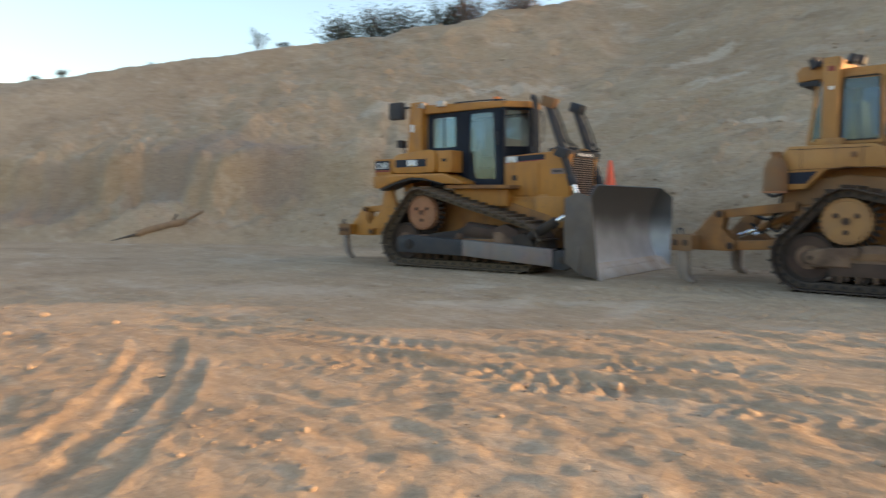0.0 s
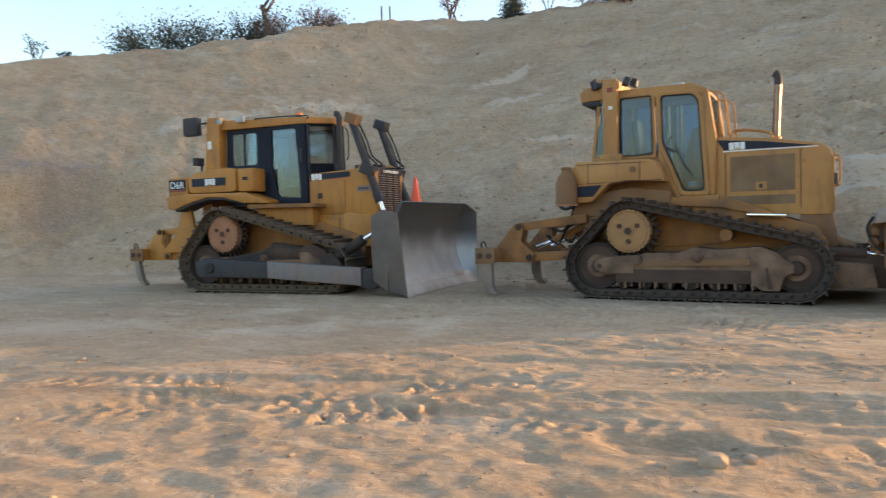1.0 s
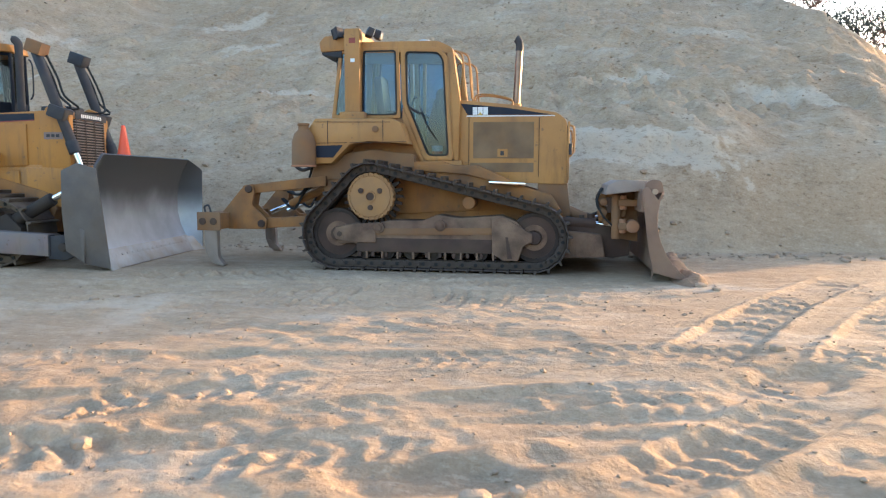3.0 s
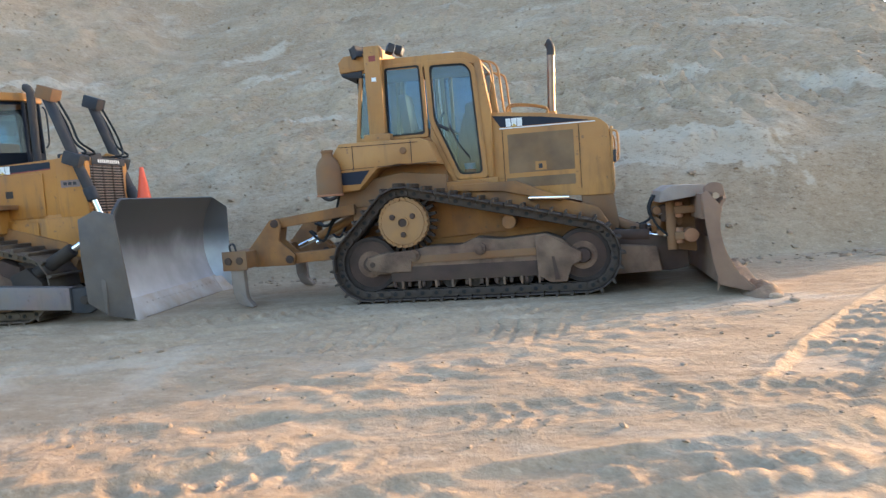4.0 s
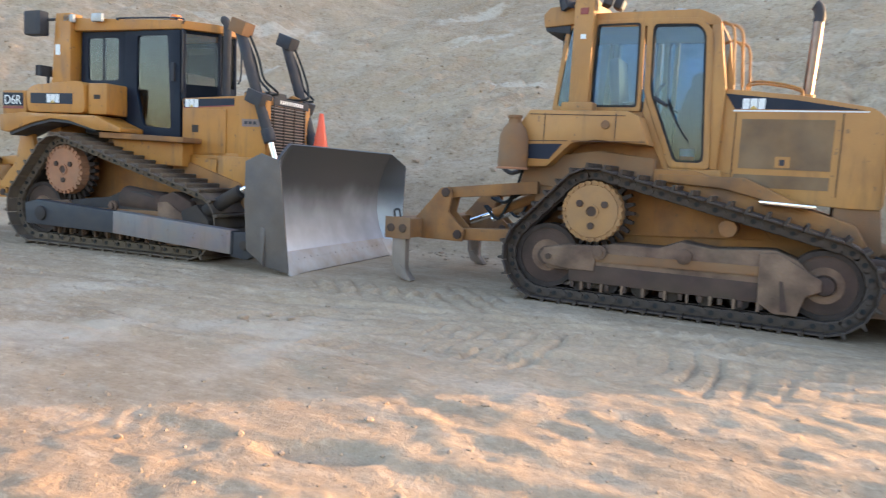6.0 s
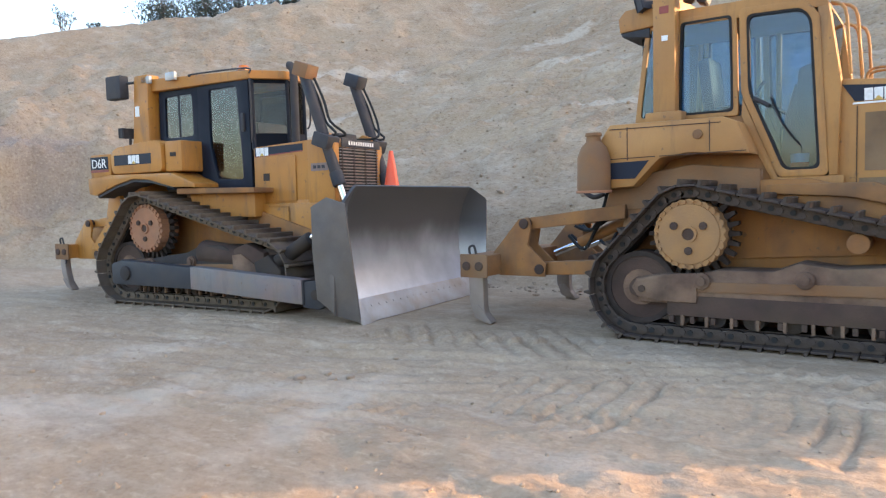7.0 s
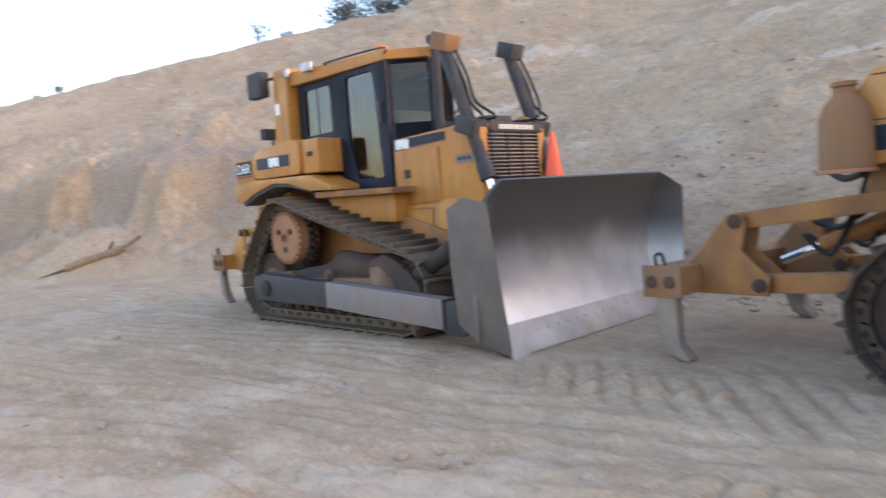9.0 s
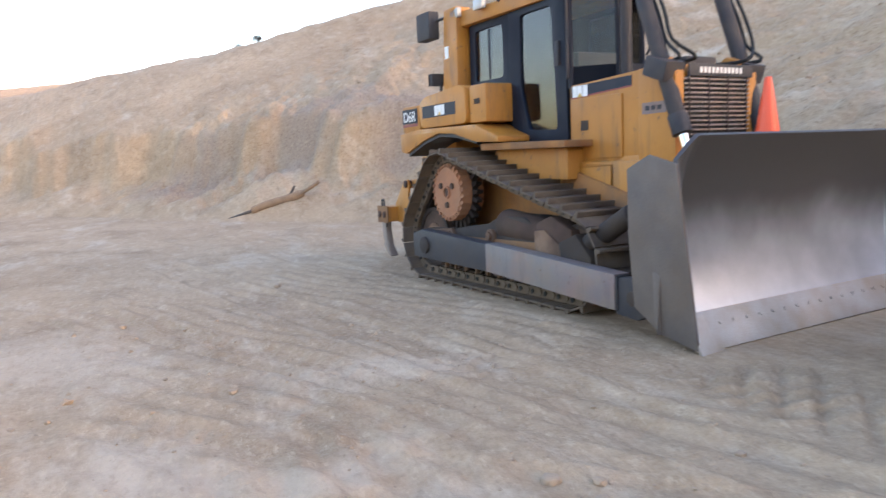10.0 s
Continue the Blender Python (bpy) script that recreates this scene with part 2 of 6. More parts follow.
def soil_material():
    """Dry graded soil: tan, with paler bands and scrapes, darker damp patches, gravel grain."""
    m = bpy.data.materials.new("dry_tan_soil")
    m.use_nodes = True
    nt = m.node_tree
    n, l = nt.nodes, nt.links
    bsdf = n["Principled BSDF"]
    bsdf.inputs["Roughness"].default_value = 0.95
    bsdf.inputs["Specular IOR Level"].default_value = 0.15
    co = n.new("ShaderNodeTexCoord")

    def noise_tex(scale, detail, stretch=(1, 1, 1), turn=0.0, rough=0.6):
        mp = n.new("ShaderNodeMapping")
        mp.inputs["Scale"].default_value = stretch
        mp.inputs["Rotation"].default_value = (0, 0, turn)
        l.new(co.outputs["Object"], mp.inputs["Vector"])
        t = n.new("ShaderNodeTexNoise")
        t.inputs["Scale"].default_value, t.inputs["Detail"].default_value, t.inputs["Roughness"].default_value = scale, detail, rough
        l.new(mp.outputs[0], t.inputs["Vector"])
        return t.outputs["Fac"]

    def ranged(v, lo, hi, top=1.0):
        r = n.new("ShaderNodeMapRange")
        r.inputs["From Min"].default_value, r.inputs["From Max"].default_value, r.inputs["To Max"].default_value = lo, hi, top
        l.new(v, r.inputs["Value"])
        return r.outputs[0]

    def mix(fac, a, b):
        x = n.new("ShaderNodeMix")
        x.data_type = "RGBA"
        l.new(fac, x.inputs[0])
        for sock, val in ((x.inputs[6], a), (x.inputs[7], b)):
            if isinstance(val, tuple):
                sock.default_value = (*val, 1)
            else:
                l.new(val, sock)
        return x.outputs[2]

    broad = noise_tex(0.22, 5)
    col = mix(ranged(broad, 0.35, 0.68), (0.37, 0.255, 0.155), (0.47, 0.34, 0.215))
    streak = noise_tex(0.55, 6, (0.55, 1.6, 1.6), 0.35)
    col = mix(ranged(streak, 0.55, 0.70, 0.75), col, (0.52, 0.42, 0.31))
    dark = noise_tex(0.7, 7, (0.8, 1.3, 1.3), -0.3)
    col = mix(ranged(dark, 0.52, 0.72, 0.75), col, (0.25, 0.17, 0.105))
    mid = noise_tex(3.2, 6)
    col = mix(ranged(mid, 0.5, 0.72, 0.5), col, (0.28, 0.195, 0.12))
    scuff = noise_tex(1.1, 8, (1.0, 3.2, 3.2), 0.5, 0.68)
    col = mix(ranged(scuff, 0.52, 0.68, 0.5), col, (0.54, 0.43, 0.31))
    rut = noise_tex(1.4, 8, (0.8, 3.6, 3.6), -0.45, 0.7)
    col = mix(ranged(rut, 0.55, 0.70, 0.35), col, (0.23, 0.16, 0.10))
    grain = noise_tex(26, 6, rough=0.7)
    col = mix(ranged(grain, 0.48, 0.74, 0.4), col, (0.20, 0.14, 0.09))
    col = mix(ranged(grain, 0.5, 0.25, 0.30), col, (0.52, 0.41, 0.29))
    # pale scraped patches on the cut face: centre x, y, half lengths, turn
    for px, py, ra, rb, turn in ((3.3, 4.24, 2.5, 0.30, 0.0), (4.35, 7.7, 0.95, 0.38, 0.1), (-9.2, 16.4, 1.6, 0.45, 0.9), (-4.0, 8.0, 1.6, 0.5, 0.2), (-0.5, 6.0, 1.2, 0.5, 0.3), (-13.5, 8.0, 2.6, 0.6, 0.9), (-17.5, 8.5, 2.6, 0.7, 1.0), (-7.0, 12.5, 1.4, 0.4, 0.7), (1.5, 5.0, 1.0, 0.35, 0.1), (-2.7, -3.6, 1.1, 0.22, 2.06), (-1.4, -3.3, 1.4, 0.24, 1.83), (-4.3, -2.6, 1.0, 0.4, 1.34), (-5.9, -4.9, 1.7, 0.9, 0.5), (-3.1, -4.2, 1.0, 0.5, 0.4), (-2.0, -2.9, 0.9, 0.3, 0.5), (7.5, 7.0, 1.4, 0.4, -0.2), (-15.0, 12.0, 2.4, 0.5, 0.8)):
        mp = n.new("ShaderNodeMapping")
        mp.vector_type = "TEXTURE"
        mp.inputs["Location"].default_value = (px, py, 0)
        mp.inputs["Rotation"].default_value = (0, 0, turn)
        mp.inputs["Scale"].default_value = (ra, rb, 1000)
        l.new(co.outputs["Object"], mp.inputs["Vector"])
        if ra > 2 and px > 3:       # the long scraped ledge has straight ends
            wide, parts, ln = n.new("ShaderNodeVectorMath"), n.new("ShaderNodeSeparateXYZ"), n.new("ShaderNodeMath")
            wide.operation, ln.operation = "ABSOLUTE", "MAXIMUM"
            l.new(mp.outputs[0], wide.inputs[0])
            l.new(wide.outputs[0], parts.inputs[0])
            l.new(parts.outputs[0], ln.inputs[0])
            l.new(parts.outputs[1], ln.inputs[1])
        else:
            ln = n.new("ShaderNodeVectorMath")
            ln.operation = "LENGTH"
            l.new(mp.outputs[0], ln.inputs[0])
        ad = n.new("ShaderNodeMath")
        ad.operation = "MULTIPLY_ADD"
        l.new(mid, ad.inputs[0])
        ad.inputs[1].default_value = 1.6
        l.new(ln.outputs["Value"], ad.inputs[2])
        col = mix(ranged(ad.outputs[0], 1.85 if py < 0 else 1.75, 1.05 if py < 0 else 1.65 if ra > 2 and px > 3 else 1.4, 0.5 if py < 0 else 0.7), col, (0.53, 0.43, 0.32))
    for px, py, ra, rb, turn in ((-21.5, 1.8, 2.6, 1.0, 0.9), (-26.0, -2.0, 2.4, 0.9, 0.75), (-18.8, 3.6, 1.6, 0.8, 0.6)):
        mp, ln, ad = n.new("ShaderNodeMapping"), n.new("ShaderNodeVectorMath"), n.new("ShaderNodeMath")
        mp.vector_type, ln.operation, ad.operation = "TEXTURE", "LENGTH", "MULTIPLY_ADD"
        mp.inputs["Location"].default_value, mp.inputs["Rotation"].default_value, mp.inputs["Scale"].default_value = (px, py, 0), (0, 0, turn), (ra, rb, 1000)
        l.new(co.outputs["Object"], mp.inputs["Vector"])
        l.new(mp.outputs[0], ln.inputs[0])
        l.new(dark, ad.inputs[0])
        ad.inputs[1].default_value = 1.8
        l.new(ln.outputs["Value"], ad.inputs[2])
        col = mix(ranged(ad.outputs[0], 2.1, 1.5, 0.6), col, (0.27, 0.205, 0.165))
    crumb = noise_tex(7.5, 10, (1.0, 2.0, 2.0), 0.3, 0.76)
    up, dug, weigh = n.new("ShaderNodeSeparateXYZ"), n.new("ShaderNodeMapRange"), n.new("ShaderNodeMath")
    l.new(co.outputs["Object"], up.inputs[0])
    dug.inputs["From Min"].default_value, dug.inputs["From Max"].default_value, dug.inputs["To Min"].default_value = 0.15, 0.9, 0.35
    l.new(up.outputs[2], dug.inputs["Value"])
    weigh.operation = "MULTIPLY"
    l.new(dug.outputs[0], weigh.inputs[0])
    l.new(ranged(crumb, 0.54, 0.62, 0.62), weigh.inputs[1])
    col = mix(weigh.outputs[0], col, (0.19, 0.125, 0.075))
    col = mix(ranged(crumb, 0.45, 0.39, 0.45), col, (0.56, 0.43, 0.29))
    l.new(col, bsdf.inputs["Base Color"])
    b1 = n.new("ShaderNodeBump")
    b1.inputs["Strength"].default_value, b1.inputs["Distance"].default_value = 0.7, 0.055
    l.new(noise_tex(5.5, 8, rough=0.65), b1.inputs["Height"])
    b2 = n.new("ShaderNodeBump")
    b2.inputs["Strength"].default_value, b2.inputs["Distance"].default_value = 0.5, 0.02
    l.new(grain, b2.inputs["Height"])
    l.new(b1.outputs[0], b2.inputs["Normal"])
    l.new(b2.outputs[0], bsdf.inputs["Normal"])
    return m


soil = soil_material()


# ---------- mesh helpers ----------
def finish(bm, mat, smooth=35):
    me = bpy.data.meshes.new("mesh")
    bmesh.ops.recalc_face_normals(bm, faces=bm.faces[:])
    bm.to_mesh(me)
    bm.free()
    for one in mat if isinstance(mat, (list, tuple)) else [mat]:
        me.materials.append(one)
    if smooth:
        me.shade_smooth()
        me.set_sharp_from_angle(angle=radians(smooth))
    return me


def part(name, bm, mat, parent, label="", smooth=35):
    """Links a bmesh as one mesh object under a thing or under a part."""
    ob = new(name, finish(bm, mat, smooth))
    ob.parent = parent
    if label:
        tagged(ob, label)
    return ob


def thing(name, m, label, category, group=""):
    ob = new(name)
    ob.empty_display_size = 0.3
    ob.matrix_world = m
    return tagged(ob, label, category, group)


def soften(bm, geom_edges, w, segments=2):
    if w > 0:
        bmesh.ops.bevel(bm, geom=geom_edges, offset=w, segments=segments, affect="EDGES", profile=0.6, clamp_overlap=True)


def box(x0, x1, y0, y1, z0, z1, w=0.012, bm=None, m=None):
    bm = bm or bmesh.new()
    made = bmesh.ops.create_cube(bm, size=1.0)["verts"]
    for v in made:
        v.co = Vector((x0 + (v.co.x + 0.5) * (x1 - x0), y0 + (v.co.y + 0.5) * (y1 - y0), z0 + (v.co.z + 0.5) * (z1 - z0)))
        if m:
            v.co = m @ v.co
    soften(bm, list({e for v in made for e in v.link_edges}), w)
    return bm


def prism(poly, y0, y1, w=0.012, bm=None):
    """A side outline of (x, z) points, as thick as from y0 to y1."""
    bm = bm or bmesh.new()
    a = [bm.verts.new((x, y0, z)) for x, z in poly]
    b = [bm.verts.new((x, y1, z)) for x, z in poly]
    faces = [bm.faces.new(a), bm.faces.new(b[::-1])]
    for i in range(len(poly)):
        j = (i + 1) % len(poly)
        faces.append(bm.faces.new((a[j], a[i], b[i], b[j])))
    bmesh.ops.recalc_face_normals(bm, faces=faces)
    edges = {e for f in faces for e in f.edges if e.calc_face_angle(0) > 0.5}
    soften(bm, list(edges), w)
    return bm


def ring(outer, inner, y0, y1, w=0.008, bm=None):
    """A frame between two side outlines with the same number of points."""
    bm = bm or bmesh.new()
    loops = [[bm.verts.new((x, y, z)) for x, z in poly] for poly in (outer, inner) for y in (y0, y1)]
    oa, ob_, ia, ib = loops
    faces = []
    for i in range(len(outer)):
        j = (i + 1) % len(outer)
        faces += [bm.faces.new(q) for q in ((oa[i], oa[j], ia[j], ia[i]), (ob_[j], ob_[i], ib[i], ib[j]), (oa[j], oa[i], ob_[i], ob_[j]), (ia[i], ia[j], ib[j], ib[i]))]
    bmesh.ops.recalc_face_normals(bm, faces=faces)
    soften(bm, list({e for f in faces for e in f.edges if e.calc_face_angle(0) > 0.6}), w)
    return bm


def rounded(poly, r=0.06, steps=3):
    """The outline with its corners rounded."""
    out = []
    for i, p in enumerate(poly):
        p, a, b = Vector(p), Vector(poly[i - 1]), Vector(poly[(i + 1) % len(poly)])
        k = min(r, (a - p).length * 0.45, (b - p).length * 0.45)
        s, e = p + (a - p).normalized() * k, p + (b - p).normalized() * k
        for n in range(steps + 1):
            t = n / steps
            q = s * (1 - t) ** 2 + p * 2 * t * (1 - t) + e * t * t
            out.append((q.x, q.y))
    return out


def inset(poly, d):
    """The outline moved inwards by d (points in order, either way round)."""
    n, area = len(poly), sum(poly[i][0] * poly[(i + 1) % len(poly)][1] - poly[(i + 1) % len(poly)][0] * poly[i][1] for i in range(len(poly)))
    sgn, out = (1 if area > 0 else -1), []
    for i in range(n):
        a, p, b = Vector(poly[i - 1]), Vector(poly[i]), Vector(poly[(i + 1) % n])
        u, v = (p - a).normalized(), (b - p).normalized()
        nu, nv = Vector((-u.y, u.x)) * sgn, Vector((-v.y, v.x)) * sgn
        k = d / max(0.3, 1 + nu.dot(nv))
        q = p + (nu + nv) * k
        out.append((q.x, q.y))
    return out


def rod(p0, p1, r0, r1=None, seg=16, bm=None, w=0.0):
    """A round bar, or a cone, between two points."""
    bm = bm or bmesh.new()
    p0, p1 = Vector(p0), Vector(p1)
    way = p1 - p0
    made = bmesh.ops.create_cone(bm, cap_ends=True, segments=seg, radius1=r0, radius2=r0 if r1 is None else r1, depth=way.length,
                                 matrix=Matrix.Translation((p0 + p1) / 2) @ way.to_track_quat("Z", "Y").to_matrix().to_4x4())
    if w:
        soften(bm, [e for e in {e for v in made["verts"] for e in v.link_edges} if e.calc_face_angle(0) > 1.2], w)
    return bm


def tube(points, r, seg=8, bm=None):
    """A bent round bar through the points."""
    bm = bm or bmesh.new()
    pts = [Vector(p) for p in points]
    fine = []
    for i in range(len(pts) - 1):
        a, b, c, d = pts[max(i - 1, 0)], pts[i], pts[i + 1], pts[min(i + 2, len(pts) - 1)]
        for k in range(4):
            t = k / 4
            fine.append(0.5 * (2 * b + (c - a) * t + (2 * a - 5 * b + 4 * c - d) * t * t + (3 * b - a - 3 * c + d) * t ** 3))
    fine.append(pts[-1])
    loops, q = [], None
    for i, p in enumerate(fine):
        way = (fine[min(i + 1, len(fine) - 1)] - fine[max(i - 1, 0)]).normalized()
        q = way.to_track_quat("Z", "Y") if q is None else (q @ Vector((0, 0, 1))).rotation_difference(way) @ q
        loops.append([bm.verts.new(p + q @ Vector((r * math.cos(a), r * math.sin(a), 0))) for a in (2 * math.pi * k / seg for k in range(seg))])
    for a, b in zip(loops, loops[1:]):
        for k in range(seg):
            bm.faces.new((a[k], a[(k + 1) % seg], b[(k + 1) % seg], b[k]))
    bm.faces.new(loops[0][::-1])
    bm.faces.new(loops[-1])
    return bm


def arc(cx, cz, r, a0, a1, n):
    return [(cx + r * math.cos(radians(a0 + (a1 - a0) * k / n)), cz + r * math.sin(radians(a0 + (a1 - a0) * k / n))) for k in range(n + 1)]


# ---------- the ground: one sheet from the parking strip over the cut slope to the horizon ----------
def hash2(ix, iy, seed):
    h = (ix.astype(np.int64) * 374761393 + iy.astype(np.int64) * 668265263 + seed * 974711) & 0x7FFFFFFF
    h = ((h ^ (h >> 13)) * 1274126177) & 0x7FFFFFFF
    return ((h ^ (h >> 16)) & 0xFFFF) / 65535.0


def lattice(x, y, seed=0):
    ix, iy = np.floor(x), np.floor(y)
    fx, fy = x - ix, y - iy
    fx, fy = fx * fx * (3 - 2 * fx), fy * fy * (3 - 2 * fy)
    a, b, c, d = (hash2(ix + i, iy + j, seed) for i, j in ((0, 0), (1, 0), (0, 1), (1, 1)))
    return (a * (1 - fx) + b * fx) * (1 - fy) + (c * (1 - fx) + d * fx) * fy - 0.5


def fbm(x, y, octaves=4, seed=0, gain=0.5):
    out, amp = 0.0, 1.0
    for o in range(octaves):
        out = out + amp * lattice(x * 2 ** o + 17.3 * o, y * 2 ** o - 9.1 * o, seed + o)
        amp *= gain
    return out


def smooth(a, b, x):
    t = np.clip((x - a) / (b - a), 0, 1)
    return t * t * (3 - 2 * t)


# x past 14 is unseen: heights set to place the sun's shadow edge
RIDGE_X = [-400, -120, -80, -60, -40, -30, -18, -10, -4, 2, 6.5, 8.7, 11, 12.5, 14, 15, 16, 18, 24, 60, 400]
RIDGE_Z = [9.5, 9.5, 9.0, 6.3, 7.45, 9.4, 11.95, 12.4, 11.9, 9.7, 8.8, 8.3, 6.4, 5.4, 4.0, 2.4, 1.2, 0.3, 0.2, 0.2, 0.2]
FOOT_X = [-400, -120, -60, -40, -27, -21, -17, -13, -6, 5, 9, 10, 12, 14, 18, 30, 400]
FOOT_Y = [-190, -62, -28, -14, -5.0, -2.2, 0.8, 2.6, 3.0, 2.9, 3.8, 5.2, 8.4, 11.5, 17, 28, 100]


def hill(x, y):
    wob = 1.1 * fbm(x * 0.12, y * 0.05, 3, 5) + 0.35 * fbm(x * 0.6, y * 0.2, 3, 9)
    foot = np.interp(x, FOOT_X, FOOT_Y) + 0.4 * wob
    d = y - foot
    left = smooth(-13, -17, x)
    bank = (1 - left) * 1.15 * smooth(0.0, 1.15, d) * (0.75 + 0.5 * smooth(-14, 6, x)) + left * 1.5 * smooth(3.0, 3.7, d + 1.3 * fbm(x * 0.55, y * 0.1, 3, 77))
    run = np.where(d < 14, 0.44 * d, 0.44 * 14 + 0.62 * (d - 14)) * (1 + 0.42 * smooth(8.5, 11.5, x))
    up = np.where(d > 0, bank + run * smooth(0, 2.5 - 1.2 * left, d), 0.0)
    crest = np.interp(x, RIDGE_X, RIDGE_Z)
    # unseen ground behind the crest, raised to block low sun from the slope
    rise = np.clip(0.115 * (d - crest / 0.46), 0, 5) * smooth(0, -9, x)
    rise = rise + np.clip(0.15 * (y - 30), 0, 8) * smooth(20, 12, x)
    top = crest + rise + 0.35 * fbm(x * 0.22, 0 * x, 4, 31) * 2
    up = up - left * smooth(0.6, 2.4, d) * smooth(6.5, 3.6, d) * (0.4 * np.abs(fbm(x * 0.8 + 3, y * 0.35, 3, 85)) + 0.3 * smooth(0.05, 0.3, fbm(x * 0.45, y * 0.25, 2, 87)))
    k = 0.5
    cut = np.clip(up, None, 60)
    flat = -k * np.log(np.exp(-np.clip(cut, -20, 60) / k) + np.exp(-top / k)) - k * 0.02
    h = np.where(d > 0, np.maximum(flat, 0), 0)
    scrape = smooth(0.6, 1.4, x) * smooth(6.5, 5.2, x)
    h = h + scrape * 0.28 * (smooth(1.25, 1.42, d + 0.25 * fbm(x * 1.5, 0 * x, 3, 81)) - smooth(2.0, 3.4, d))
    scallop = smooth(0.5, 1.5, x) * smooth(8.5, 7.0, x) * smooth(2.3, 2.7, d) * smooth(4.4, 3.6, d)
    h = h - 0.09 * scallop * np.clip(np.sin(2 * math.pi * (x + 0.35 * d) / 0.52 + 1.5 * fbm(x * 0.5, y * 0.4, 2, 83)), -0.2, 1)
    rough = smooth(0.2, 3, d) * (1 - 0.7 * smooth(-22, -30, x))
    h = h + rough * (0.30 * fbm(x * 0.35 + y * 0.12, y * 0.5, 4, 3) + 0.24 * fbm(x * 0.9 - y * 0.5, y * 1.6, 5, 7, 0.6) + 0.14 * fbm(x * 3 - y, y * 5, 3, 8, 0.6))
    rills = np.sin(x * 3.1 - y * 1.2 + 4 * fbm(x * 0.3, y * 0.3, 2, 12))
    h = h + 0.035 * rough * rills * smooth(0.0, 0.3, fbm(x * 0.2, y * 0.2, 3, 14) + 0.1)
    gouge = smooth(0.05, 0.3, np.sin((x * 0.75 + y * 0.66) * 7.0 + 3 * fbm(x * 0.6, y * 0.6, 2, 21))) * smooth(0.02, 0.2, fbm(x * 0.25 + 7, y * 0.3, 2, 23))
    h = h - 0.15 * rough * gouge * smooth(10, 7, d)
    return h


# wheel and crawler marks: start, heading in degrees, bend per metre, length, width, depth, pitch of the lugs
MARKS = [
    (-3.8, -7.7, -22, -7.0, 5.0, 0.40, 0.040, 0.19), (-3.0, -7.9, -26, -6.0, 4.5, 0.40, 0.038, 0.19),
    (-2.8, -8.3, 43, 0.0, 5.5, 0.45, 0.040, 0.17), (-5.0, -7.4, 14, 2.0, 7.0, 0.42, 0.035, 0.17),
    (2.2, -7.1, 49, -0.5, 6.5, 0.40, 0.045, 0.18), (2.75, -7.05, 41, 0.0, 5.5, 0.38, 0.045, 0.40),
    (3.3, -4.6, 66, -2.0, 6.5, 0.50, 0.050, 0.30), (4.2, -4.8, 64, -2.0, 6.5, 0.50, 0.050, 0.30),
    (-0.7, -7.2, 47, -9.0, 4.6, 0.42, 0.045, 0.18), (-2.2, -7.1, 18, -2.0, 4.0, 0.42, 0.04, 0.17),
    (-1.5, -5.0, 6, 1.2, 9, 0.40, 0.020, 0.16), (0.2, -6.9, 28, 0.8, 9, 0.40, 0.025, 0.17),
    (-5.5, -2.2, 8, 0.3, 9, 0.5, 0.03, 0.18), (-12.0, -3.8, 10, 0.5, 10, 0.5, 0.03, 0.2), (-12.5, -1.8, 4, 0.4, 6, 0.5, 0.03, 0.2),
    (-4.3, -4.6, 40, 2.0, 5, 0.35, 0.03, 0.17), (-9.5, -5.5, 25, 0.5, 9, 0.45, 0.03, 0.18), (-3.2, -3.4, 14, 1.0, 5, 0.4, 0.03, 0.16),
]


